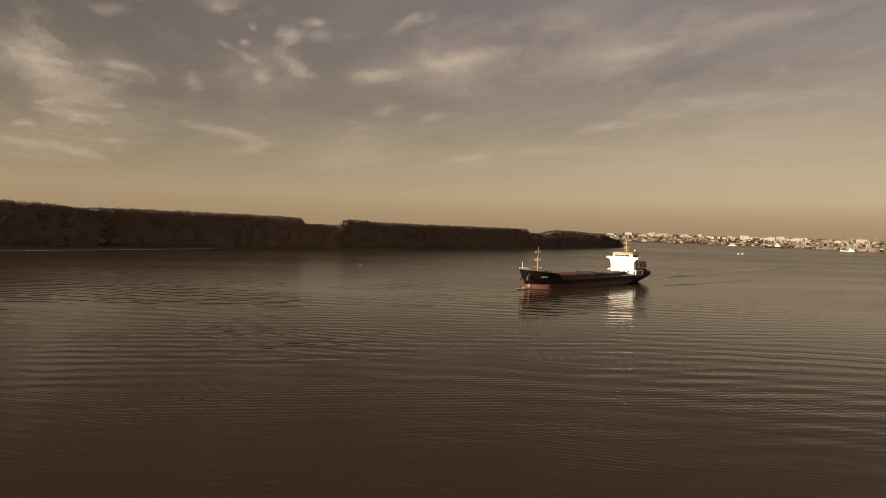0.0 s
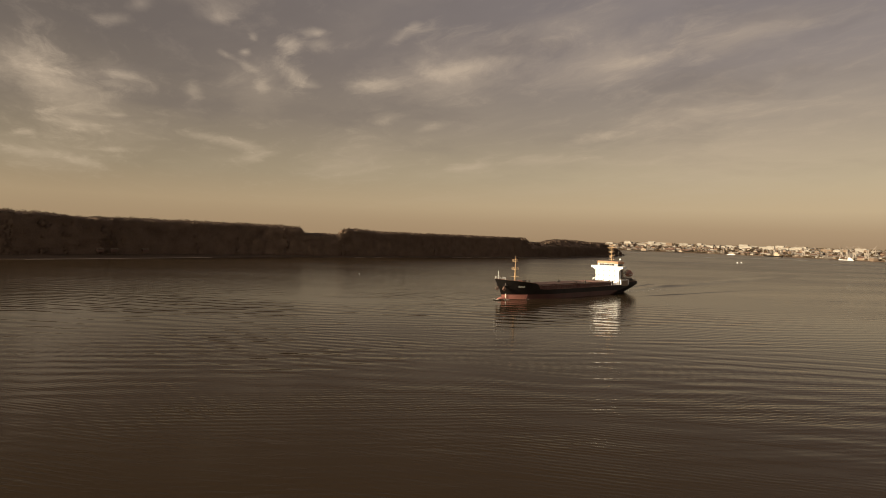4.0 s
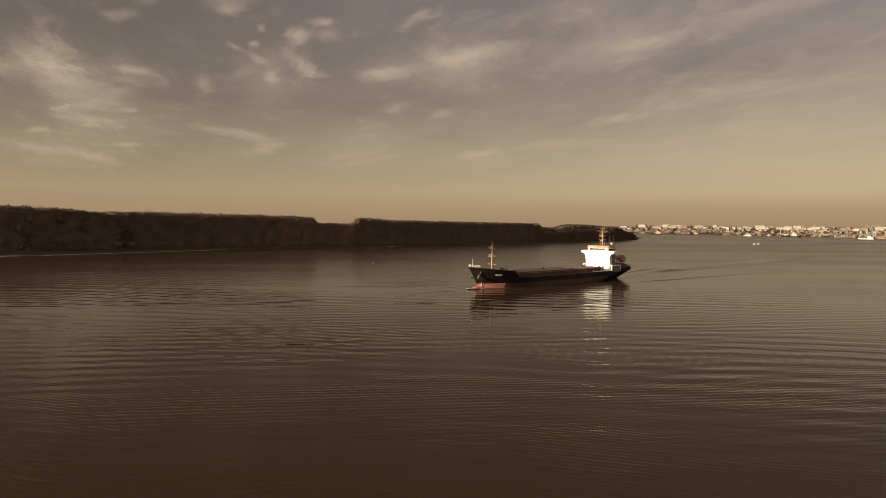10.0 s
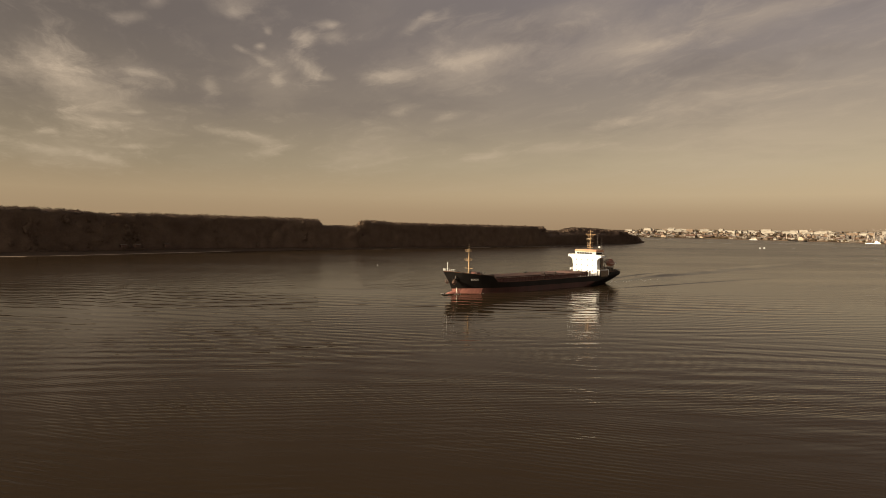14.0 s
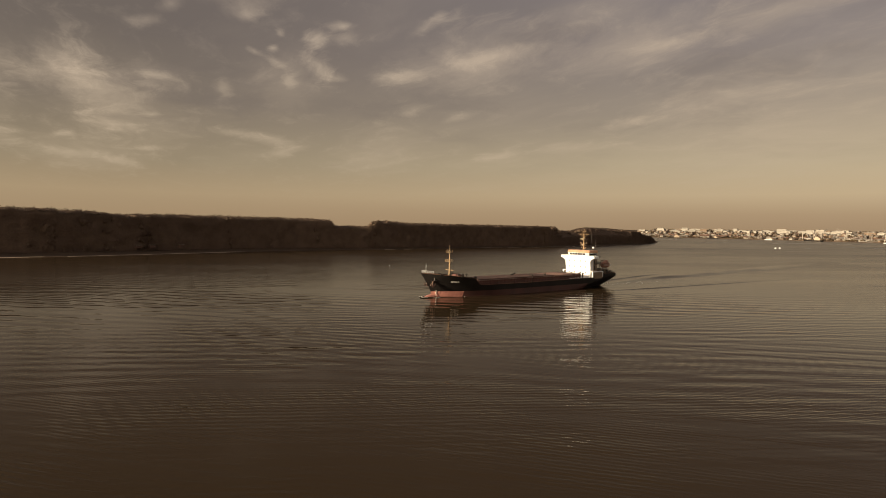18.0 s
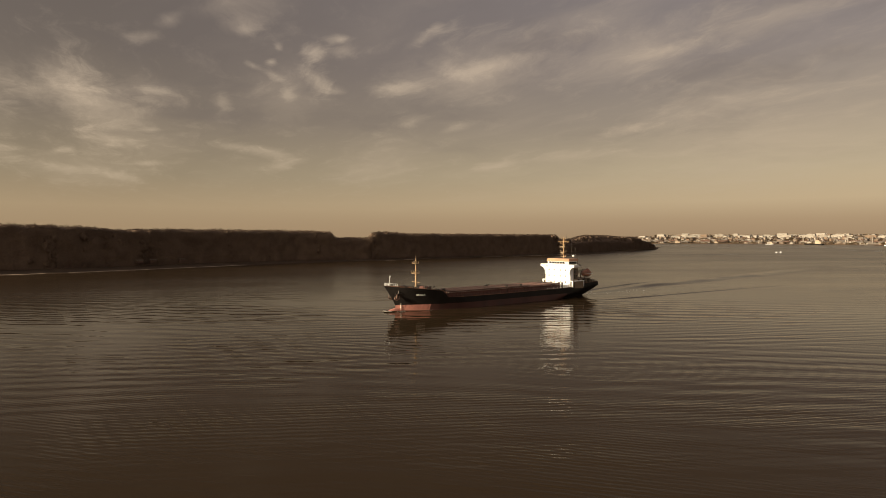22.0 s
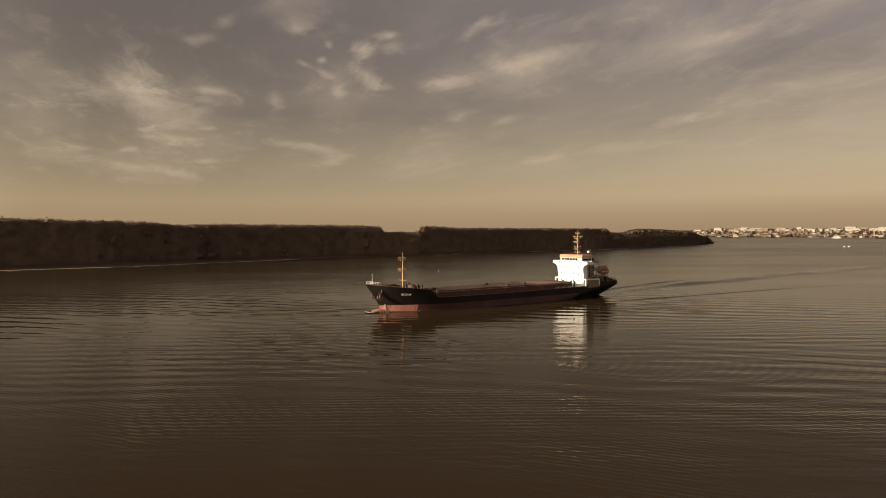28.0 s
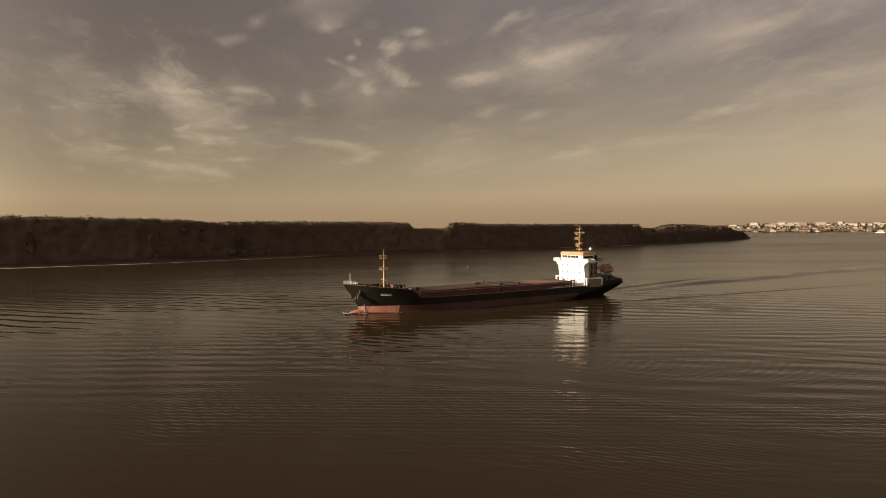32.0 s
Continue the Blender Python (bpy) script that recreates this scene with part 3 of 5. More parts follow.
def wood():
    rng = random.Random(11)
    kinds = [tree_thing(i, 30.0, rng.uniform(5.2, 6.8)) for i in range(7)]
    spots = []
    for row, (back, step) in enumerate(((21.5, 10.5), (32, 11.0))):
        for x, y, nx, ny in along(TREE_LINE, step):
            if math.degrees(math.atan2(x, y)) < -60 or y < 100:
                continue
            d = back + rng.uniform(-2, 2.5)
            tip = max(0.12, min(1, math.hypot(x - 452, y - 1395) / 260))
            spots.append((x + nx * d * tip + rng.uniform(-3, 3), y + ny * d * tip + rng.uniform(-3, 3), row))
    used = set()
    for i, (x, y, row) in enumerate(spots):
        h = max(3.5, (tree_top(x, y) - 2.4) * rng.uniform(0.9, 1.03))
        if row == 0 and 9.3 < math.degrees(math.atan2(x, y)) < 16.5:
            h *= rng.uniform(0.62, 0.8)
        k = i % len(kinds)
        m = Matrix.Translation((x, y, 2.0)) @ Matrix.Rotation(rng.uniform(0, 6.28), 4, "Z")
        ob = kinds[k] if k not in used else copy_thing(kinds[k], m)
        used.add(k)
        ob.matrix_basis = m @ Matrix.Diagonal((max(0.55, h / 30), max(0.55, h / 30), h / 30, 1))
    # the depth of the wood behind the front trees
    leaf = Shape()
    g = np.random.default_rng(3)
    for x, y, nx, ny in along(TREE_LINE, 9):
        a = math.degrees(math.atan2(x, y))
        if a < -60 or y < 100:
            continue
        tip = max(0.06, min(1, math.hypot(x - 452, y - 1395) / 260))
        for j in range(7):
            d = (42 + j * 11 + rng.uniform(-4, 4)) * tip
            cx, cy = x + nx * d + rng.uniform(-4, 4), y + ny * d + rng.uniform(-4, 4)
            h = tree_top(cx, cy) * rng.uniform(0.9, 1.0)
            if h < 8:
                continue
            for _ in range(34):
                u = Vector(g.normal(size=3)).normalized()
                c = Vector((cx, cy, h - 6.5)) + Vector((u.x * 6, u.y * 6, u.z * 6.3))
                leaf.leaf(c, u, u, g.uniform(0.8, 1.7), g.uniform(0, 6.28), 1.0)
    # the closed face and roof of the wood: crowns grown into one another
    rows, outs = [], []
    for x, y, nx, ny in along(TREE_LINE, 2.2):
        a = math.degrees(math.atan2(x, y))
        if a < -60 or y < 100:
            continue
        tip = max(0.06, min(1, math.hypot(x - 452, y - 1395) / 260))
        front = 0.6 + 0.1 * noise.noise((x * 0.05, y * 0.05, 7.0)) if 9.3 < a < 16.5 else 0.95
        row = []
        for j in range(30):
            k = j / 17
            top = tree_top(x + nx * 20 * tip, y + ny * 20 * tip) - 1.5
            if k <= 1:
                d, z = 14.5 + 5 * k ** 4, 1.0 + (top * front - 1) * math.sin(k * math.pi / 2) ** 0.9
            else:
                d = 19.5 + (j - 17) * 6
                top = tree_top(x + nx * d * tip, y + ny * d * tip) - 1.5
                z = top * min(0.97, front + (j - 17) * 0.12)
            p = Vector((x + nx * d * tip, y + ny * d * tip, max(1.0, z)))
            lump = 2.4 * noise.noise(p * 0.13) + 1.1 * noise.noise(p * 0.34) + 0.5 * noise.noise(p * 0.8)
            way = Vector((-nx, -ny, 0.25)) if k < 0.8 else Vector((-nx * 0.25, -ny * 0.25, 0.85))
            lump += 0.0 if k < 0.8 else 1.2 * noise.noise((p.x * 0.11, p.y * 0.11, 8.0))
            p += way * lump * (0.35 + 0.65 * tip)
            p.z = max(0.9, p.z)
            row.append(tuple(p))
            if tip > 0.2:
                outs.append((p, way.normalized()))
        rows.append(row)
    solo("wood_canopy", Shape().loft(rows, closed=False), LEAF, "closed dark canopy of the wood behind the front trees", "wood", kind="stuff", smooth=True)
    for p, way in outs:
        for _ in range(9):
            u = (way + Vector((rng.gauss(0, 0.4), rng.gauss(0, 0.4), rng.gauss(0, 0.4)))).normalized()
            c = p + Vector((rng.uniform(-1.3, 1.3), rng.uniform(-1.3, 1.3), rng.uniform(-0.9, 0.9))) + way * rng.uniform(0.1, 1.0)
            leaf.leaf(c, u, (way + u * 0.15).normalized(), rng.uniform(0.3, 0.75), rng.uniform(0, 6.28))
    solo("woodland", leaf, LEAF, "dense dark wood behind the river bank", "wood", kind="stuff")
    # undergrowth at the wood's edge
    low = Shape()
    for x, y, nx, ny in along(TREE_LINE, 2.2):
        if math.degrees(math.atan2(x, y)) < -60 or y < 100 or math.hypot(x - 452, y - 1395) < 40:
            continue
        for _ in range(16):
            d = rng.uniform(12, 24)
            c = Vector((x + nx * d + rng.uniform(-1.5, 1.5), y + ny * d + rng.uniform(-1.5, 1.5), rng.uniform(1.6, 2.2 + (d - 11) * 0.55)))
            u = Vector((rng.gauss(0, 1), rng.gauss(0, 1), rng.gauss(0, 1))).normalized()
            low.leaf(c, u, Vector((-nx, -ny, 0.4)).normalized(), rng.uniform(0.5, 1.2), 0.0)
    solo("undergrowth", low, LEAF, "dark scrub and reeds at the wood's edge", "scrub", kind="stuff")


def huts():
    for az in (-30.0, -28.9, -26.4):
        x, y, nx, ny = min(along(TREE_LINE, 3), key=lambda q: abs(math.degrees(math.atan2(q[0], q[1])) - az))
        h = thing("fishing_hut", "small brown fishing hut on posts below the trees", "hut", "huts on the bank", Matrix.Translation((x + nx * 10, y + ny * 10, 1.0)) @ Matrix.Rotation(math.atan2(ny, nx) + math.pi / 2, 4, "Z"))
        for px in (-2.1, 2.1):
            for py in (-1.1, 1.1):
                part("post", Shape().tube((px, py, -0.6), (px, py, 3.2), 0.14, 0.12, 6), BARK, h)
        part("wall", Shape().block(-2.5, 2.5, -1.5, 1.5, 3.1, 5.3, 0.05), DECK, h)
        part("roof", Shape().loft([[(sx, -1.9, 5.25), (sx, 1.9, 5.25), (sx, 0, 6.1)] for sx in (-2.8, 2.8)], cap=True), BARK, h)


def spit():
    """Low bare spit that runs on from the point of the wood."""
    rows = []
    for x, y, nx, ny in along([(425, 1340), (452, 1395), (527, 1612), (605, 1775)], 10):
        u = min(1, math.hypot(x - 425, y - 1340) / 470)
        w, h = (9 * (1 - u) + 1.5) * (1 + 0.3 * noise.noise((x * 0.02, y * 0.02, 3.0))), 2.6 * (1 - u) ** 0.7 + 0.3
        rows.append([(x + nx * w * k, y + ny * w * k, -0.4 + h * (0.5 + 0.5 * math.cos(math.pi * k))) for k in (-1, -0.6, -0.3, 0, 0.3, 0.6, 1)])
    solo("ground", Shape().loft(rows, closed=False), MUD, "low muddy spit off the wooded point", "spit", kind="structure", smooth=True)


RIVER = river()
bank()
spit()
wood()
huts()


# ---- cargo ship ----
# ship space: x forward from the stern, y to port, z up from the water; the origin lies amidships
LEN, HALF = 110.0, 8.5


def sheer(x):
    """Top edge of the hull plating."""
    return float(np.interp(x, [0, 3, 16, 17.6, 19.6, 60, 84, 88.2, 89.0, 89.9, 97, 110], [6.3, 6.2, 6.1, 5.9, 4.6, 4.3, 4.4, 4.6, 6.2, 7.0, 7.9, 9.2]))


def stem(z):
    return float(np.interp(z, [-2, 0, 2.2, 4.5, 9.2], [105.4, 105.2, 105.4, 106.6, 110.0]))


def tail(z):
    return float(np.interp(z, [-2, 0, 1.0, 3.2, 4.8, 6], [9, 5.5, 4.0, 1.2, 0.0, 0.5]))


def breadth(x, z):
    """Half breadth of the hull."""
    k = min(1, max(0, z / 8.0))
    ahead = max(0.0, stem(z) - x)
    entry = 33 - 9 * k
    fore = 1 - (1 - min(1, ahead / entry)) ** (1.75 + 0.9 * k)
    behind = max(0.0, x - tail(z))
    run, end = 26 - 18 * min(1, max(0, z / 4.5)), 0.25 + 0.6 * min(1, max(0, z / 4.8))
    aft = end + (1 - end) * min(1, behind / run) ** 0.7 if behind < run else 1.0
    return HALF * max(0.004, fore) * aft


def hull_sheet(z_of, u0=0.0, u1=1.0, inset=0.0, steps=70, rows=9):
    """A lofted side of the hull, both sides in one mesh. z_of(x) gives the lower and upper edge."""
    s = Shape()
    for side in (1, -1):
        grid = []
        for i in range(steps + 1):
            u = u0 + (u1 - u0) * i / steps
            u = u if u0 > 0 or u1 < 1 else (0.5 - 0.5 * math.cos(math.pi * u)) * 0.6 + u * 0.4
            col = []
            for j in range(rows):
                z = 2.0
                for _ in range(3):
                    x = tail(z) + (stem(z) - tail(z)) * u
                    lo, hi = z_of(x)
                    z = lo + (hi - lo) * j / (rows - 1)
                x = tail(z) + (stem(z) - tail(z)) * u
                col.append((x - LEN / 2 - (inset if u > 0.98 else 0), side * max(0.0, breadth(x, z) - inset), z))
            grid.append(col if side > 0 else col[::-1])
        s.loft(grid, closed=False)
    if u0 == 0.0 and not inset:
        ends = [g for g in ([s.v[k] for k in range(rows)], [s.v[(steps + 1) * rows + k] for k in range(rows)][::-1])]
        s.loft([ends[0], ends[1]], closed=False)
    return s


def rail(s, pts, height=1.05, r=0.035, bars=3, gap=1.6):
    for a, b in zip(pts, pts[1:]):
        a, b = Vector(a), Vector(b)
        for k in range(1, bars + 1):
            up = Vector((0, 0, height * k / bars))
            s.tube(a + up, b + up, r, r, 4)
        n = max(1, int((b - a).length / gap))
        for i in range(n + 1):
            p = a.lerp(b, i / n)
            s.tube(p, p + Vector((0, 0, height)), r * 1.2, r * 1.2, 4)
    return s


def flat_deck(x0, x1, z, inset=0.12, steps=24):
    s = Shape()
    left = [(x - LEN / 2, max(0.0, breadth(x, z) - inset), z) for x in (x0 + (x1 - x0) * i / steps for i in range(steps + 1))]
    return s.loft([[p for p in left], [(x, -y, z) for x, y, z in left]], closed=False)


def hatch_panel(x0, x1, w, z):
    s = Shape().block(x0, x1, -w, w, z, z + 0.42, 0.1)
    for y in np.linspace(-w + 0.5, w - 0.5, 7):
        s.box(x0 + 0.25, x1 - 0.25, y - 0.06, y + 0.06, z + 0.42, z + 0.47)
    s.box(x0 - 0.02, x0 + 0.14, -w - 0.05, w + 0.05, z + 0.1, z + 0.46)
    return s


def cargo_ship():
    o = LEN / 2
    ship = thing("cargo_ship", "black cargo ship, red boot topping, white deckhouse aft, under way", "ship")
    split = 0.885
    part("lower_stern", hull_sheet(lambda x: (-1.6, 2.2), 0.0, 0.2, steps=24), BLACK, ship, "black lower stern plating", smooth=True)
    # amidships the shade, at the bow the sunlight is in the colour
    part("lower_hull", hull_sheet(lambda x: (-1.6, 2.2), 0.2, split), SHADE_RED, ship, "red boot topping, colour darkened for the shaded side", smooth=True)
    part("lower_bow", hull_sheet(lambda x: (-1.6, 2.2), split, 1.0, steps=24), RED, ship, "red boot topping at the bow, colour brightened as sunlit", smooth=True)
    part("upper_hull", hull_sheet(lambda x: (2.2, sheer(x))), BLACK, ship, "black painted plating streaked with rust", smooth=True)
    part("bulwark", hull_sheet(lambda x: (sheer(x) - 1.4, sheer(x) - 0.01), inset=0.14, rows=3), OXIDE, ship, "inner side of the bulwark, oxide red", smooth=True)
    cap = Shape()
    for side in (1, -1):
        pts = [(x - o, side * (breadth(x, sheer(x)) - 0.06), sheer(x) + 0.04) for x in np.linspace(0.8, 109.8, 90)]
        cap.path(pts, 0.09, 5)
    part("bulwark_rail", cap, RUST, ship, "rusty rail along the bulwark top")
    bulb = Shape()
    rows = []
    for i in range(11):
        u = i / 10
        x, r = 99 + 10.0 * u, 1.75 * math.sqrt(max(0.0, 1 - u ** 4)) * (0.9 + 0.1 * u) + 0.02
        rows.append([(x - o, r * 0.85 * math.cos(a), -0.45 - 0.25 * u + 1.12 * r * math.sin(a)) for a in (2 * math.pi * j / 14 for j in range(14))])
    part("bulbous_bow", bulb.loft(rows, cap=True), RED, ship, "bulbous bow just awash", smooth=True)
    part("main_deck", flat_deck(17, 91, 2.6), DECK, ship)
    part("forecastle_deck", flat_deck(90.0, 108.6, 6.3), DECK, ship)
    part("poop_deck", flat_deck(0.6, 18.5, 5.2), DECK, ship)
    part("forecastle_bulkhead", Shape().box(90.0 - o, 90.3 - o, -6.3, 6.3, 2.6, 6.3), OXIDE, ship)
    # holds
    for x0, x1, w in ((24.5, 55.4, 5.6), (56.4, 86.2, 5.6)):
        c = Shape()
        c.box(x0 - o, x1 - o, -w, w, 2.6, 5.9)
        for y in (-w, w):
            for x in np.arange(x0 + 1.0, x1, 1.9):
                c.box(x - o - 0.06, x - o + 0.06, y - 0.15, y + 0.15, 2.6, 5.75)
            c.box(x0 - o, x1 - o, y - 0.3, y + 0.3, 5.7, 5.87).box(x0 - o, x1 - o, y - 0.2, y + 0.2, 4.85, 4.95)
        part("hatch_coaming", c, OXIDE, ship, "oxide red hatch coaming with stays")
        for y in (-w, w):
            part("coaming_rim", Shape().box(x0 - o, x1 - o, y - 0.36, y + 0.36, 5.875, 5.945), PALE, ship, "pale rim along the coaming top")
        n = 5
        step = (x1 - x0) / n
        for i in range(n):
            paint = COVER_PALE if x0 < 30 and i in (1, 2) else COVER
            part("hatch_cover", hatch_panel(x0 + i * step + 0.04 - o, x0 + (i + 1) * step - 0.04 - o, w + 0.1, 5.95), paint, ship, "faded red steel hatch cover" if paint is COVER else "paler pinkish steel hatch cover")
    for x, y, h in ((56.0, -5.2, 4.0), (56.0, 5.2, 4.0), (89.2, 5.0, 4.0), (89.2, -5.0, 4.0), (23.4, 5.8, 3.6), (23.4, -5.8, 3.6), (21.6, -2.0, 3.4), (21.6, 2.4, 3.4)):
        v = Shape().tube((x - o, y, 2.6), (x - o, y, 2.9 + h), 0.28, 0.28, 10).ball((x - o, y, 2.9 + h), 0.5, 1, 1, 0.6, 5, 10)
        part("ventilator", v, STEEL, ship, "mushroom ventilator", smooth=True)
    for x, y, w, h in ((60.2, -2.2, 0.5, 0.75), (61.0, -2.4, 0.35, 0.55), (53.2, 2.0, 0.9, 0.35), (86.6, 3.8, 0.5, 0.9), (47.6, 4.6, 0.35, 0.8)):
        part("hatch_gear", Shape().block(x - w - o, x + w - o, y - 0.35, y + 0.35, 6.42, 6.42 + h, 0.06), STEEL, ship, "small dark gear standing on the hatch")
    mid = Shape().block(55.5 - o, 56.3 - o, -5.4, 5.4, 2.6, 6.2, 0.1)
    part("winch_house", mid, OXIDE, ship)
    for side in (1, -1):
        pts = [(x - o, side * (breadth(x, 4.2) - 0.1), sheer(x)) for x in np.arange(21, 86, 6)]
        part("deck_railing", rail(Shape(), pts, 0.95, 0.03, 3, 1.6), STEEL, ship, "thin deck railing")
    return ship


def deckhouse(ship):
    o = LEN / 2
    house = part("deckhouse", Shape().block(17.4 - o, 19.6 - o, -7.1, 7.1, 3.1, 13.1, 0.12), WHITE, ship, "white painted front of a three-tier deckhouse")
    # white sides toned down by colour to deepen their shade
    part("house_sides", Shape().block(8 - o, 17.4 - o, -5.7, 5.7, 5.1, 7.8, 0.18).block(12.6 - o, 17.4 - o, -5.7, 5.7, 7.8, 13.1, 0.18), PALE, ship, "white deckhouse sides, their shade put into a darker colour")
    for z in (7.85, 10.45, 13.0):
        part("tier_ledge", Shape().box(17.3 - o, 19.66 - o, -7.16, 7.16, z - 0.05, z + 0.05), WHITE, house)
    for k, z in enumerate((6.55, 9.15, 11.75)):
        for y in (-4.9, -1.9, 1.6, 4.5):
            w = Shape().box(19.58 - o, 19.66 - o, y - 0.3, y + 0.3, z - 0.3, z + 0.3)
            f = Shape()
            f.box(19.6 - o, 19.69 - o, y - 0.37, y + 0.37, z + 0.3, z + 0.37).box(19.6 - o, 19.69 - o, y - 0.37, y + 0.37, z - 0.37, z - 0.3)
            f.box(19.6 - o, 19.69 - o, y - 0.37, y - 0.3, z - 0.3, z + 0.3).box(19.6 - o, 19.69 - o, y + 0.3, y + 0.37, z - 0.3, z + 0.3)
            part("window", w, GLASS, house, "small square cabin window")
            part("window_frame", f, WHITE, house)
        for side in (1, -1):
            for x in (9.6, 11.8, 16.4) if k == 0 else (13.4, 16.4):
                y = side * 5.7
                part("window", Shape().box(x - 0.28 - o, x + 0.28 - o, y - 0.06, y + 0.06, z - 0.32, z + 0.32), GLASS, house)
        for side in (1, -1):
            part("side_door", Shape().box(14.4 - o, 15.2 - o, side * 5.7 - 0.07, side * 5.7 + 0.07, z - 1.35, z + 0.65), STEEL, house)
    # walkway decks down each side and aft
    for z in (7.8, 10.4):
        for side in (1, -1):
            part("side_deck", Shape().box(6.4 - o, 17.4 - o, min(side * 5.7, side * 7.6), max(side * 5.7, side * 7.6), z - 0.08, z + 0.04), BUFF, ship)
            part("side_railing", rail(Shape(), [(17.3 - o, side * 7.5, z), (6.5 - o, side * 7.5, z), (6.5 - o, side * 5.8, z)], 1.05, 0.035, 3, 1.4), STEEL, ship)
            st = Shape()
            for i in range(9):
                st.box(7.2 - o + i * 0.3, 7.5 - o + i * 0.3, side * 6.7 - 0.35, side * 6.7 + 0.35, z - 2.6 + i * 0.29, z - 2.54 + i * 0.29)
            part("outside_ladder", st, STEEL, ship)
    # bridge deck with wings on curved brackets
    part("bridge_deck", Shape().box(12.2 - o, 20.15 - o, -7.0, 7.0, 13.1, 13.25), WHITE, ship)
    for side in (1, -1):
        wing = Shape().box(16.6 - o, 20.15 - o, min(side * 7.0, side * 9.55), max(side * 7.0, side * 9.55), 13.1, 13.25)
        wing.box(20.0 - o, 20.15 - o, min(side * 6.2, side * 9.55), max(side * 6.2, side * 9.55), 13.25, 14.25)
        wing.box(16.6 - o, 20.15 - o, side * 9.5 - 0.06, side * 9.5 + 0.06, 13.25, 14.25)
        wing.box(16.6 - o, 16.72 - o, min(side * 7.4, side * 9.55), max(side * 7.4, side * 9.55), 13.25, 14.25)
        wing = part("bridge_wing", wing, WHITE, ship, "white open bridge wing")
        arc = [(7.05, 9.6)] + [(7.05 + 2.4 * (1 - math.cos(a)), 10.7 + 2.4 * math.sin(a)) for a in np.linspace(0.0, math.pi / 2, 7)] + [(7.05, 13.1)]
        b = Shape()
        rings = [[(x - o, side * y, z) for y, z in arc] for x in (19.55, 20.0)]
        b.loft(rings, cap=True)
        part("bracket", b, WHITE, wing)
    # wheelhouse
    wh = Shape()
    low = [(13.8, -5.9), (19.2, -5.9), (19.9, -4.6), (19.9, 4.6), (19.2, 5.9), (13.8, 5.9)]
    wh.loft([[(x - o, y, 13.25) for x, y in low], [(x - o, y, 14.4) for x, y in low], [(x - o + (0.25 if x > 15 else 0), y * 1.03, 15.6) for x, y in low]], cap=True)
    wheel = part("wheelhouse", wh, WHITE, ship, "white wheelhouse with a row of wide windows")
    for i in range(6):
        y0 = -4.45 + i * 1.5
        p = Shape()
        p.loft([[(19.93 - o, y0, 14.5), (19.93 - o, y0 + 1.2, 14.5), (19.95 - o + 0.2, y0 + 1.22, 15.4), (19.95 - o + 0.2, y0 - 0.02, 15.4)],
                [(19.8 - o, y0, 14.5), (19.8 - o, y0 + 1.2, 14.5), (19.8 - o + 0.2, y0 + 1.22, 15.4), (19.8 - o + 0.2, y0 - 0.02, 15.4)]], cap=True)
        part("pane", p, GLASS, wheel, "slanted wheelhouse window")
    for side in (1, -1):
        for x in (14.2, 15.9, 17.5):
            part("pane", Shape().box(x - o, x + 1.5 - o, side * 5.98 - 0.08, side * 5.98 + 0.08, 14.5, 15.35), GLASS, wheel)
    roof = Shape()
    rim = [(13.3, -6.2), (19.6, -6.2), (20.4, -4.8), (20.4, 4.8), (19.6, 6.2), (13.3, 6.2)]
    roof.loft([[(x - o, y, 15.6) for x, y in rim], [(x - o, y * 1.01, 15.8) for x, y in rim], [(13.4 + (x - 13.4) * 0.93 - o, y * 0.99, 16.75) for x, y in rim]], cap=True)
    part("roof", roof, BRIM, wheel, "orange-brown roof brim")
    part("roof_railing", rail(Shape(), [(13.6 - o, -5.6, 16.75), (18.6 - o, -5.6, 16.75), (19.2 - o, -4.2, 16.75), (19.2 - o, 4.2, 16.75), (18.6 - o, 5.6, 16.75), (13.6 - o, 5.6, 16.75), (13.6 - o, -5.6, 16.75)], 0.9, 0.018, 2, 1.6), STEEL, wheel)
    # main mast
    mast = part("main_mast", Shape().tube((15.6 - o, 0, 16.6), (15.6 - o, 0, 21.5), 0.28, 0.2, 10).tube((15.6 - o, 0, 21.5), (15.6 - o, 0, 26.4), 0.2, 0.08, 8), OCHRE, ship, "ochre radar mast with platforms")
    for z, w in ((18.6, 0.9), (21.4, 1.3), (23.2, 0.8)):
        p = Shape().box(15.0 - o, 16.8 - o, -w, w, z, z + 0.1)
        rail(p, [(15.0 - o, -w, z), (16.8 - o, -w, z), (16.8 - o, w, z), (15.0 - o, w, z)], 0.8, 0.025, 2, 0.9)
        part("platform", p, OCHRE, mast)
    part("radar_scanner", Shape().block(16.2 - o, 16.5 - o, -1.5, 1.5, 22.0, 22.2, 0.05).tube((16.35 - o, 0, 21.5), (16.35 - o, 0, 22.0), 0.2), PALE, mast)
    part("radar_scanner", Shape().block(16.4 - o, 16.6 - o, -1.0, 1.0, 19.3, 19.5, 0.05).tube((16.5 - o, 0, 18.7), (16.5 - o, 0, 19.3), 0.18), PALE, mast)
    part("yard", Shape().tube((15.6 - o, -3.0, 24.2), (15.6 - o, 3.0, 24.2), 0.09).tube((15.6 - o, 0, 22.4), (15.6 - o, 2.6, 24.2), 0.05).tube((15.6 - o, 0, 22.4), (15.6 - o, -2.6, 24.2), 0.05), OCHRE, mast)
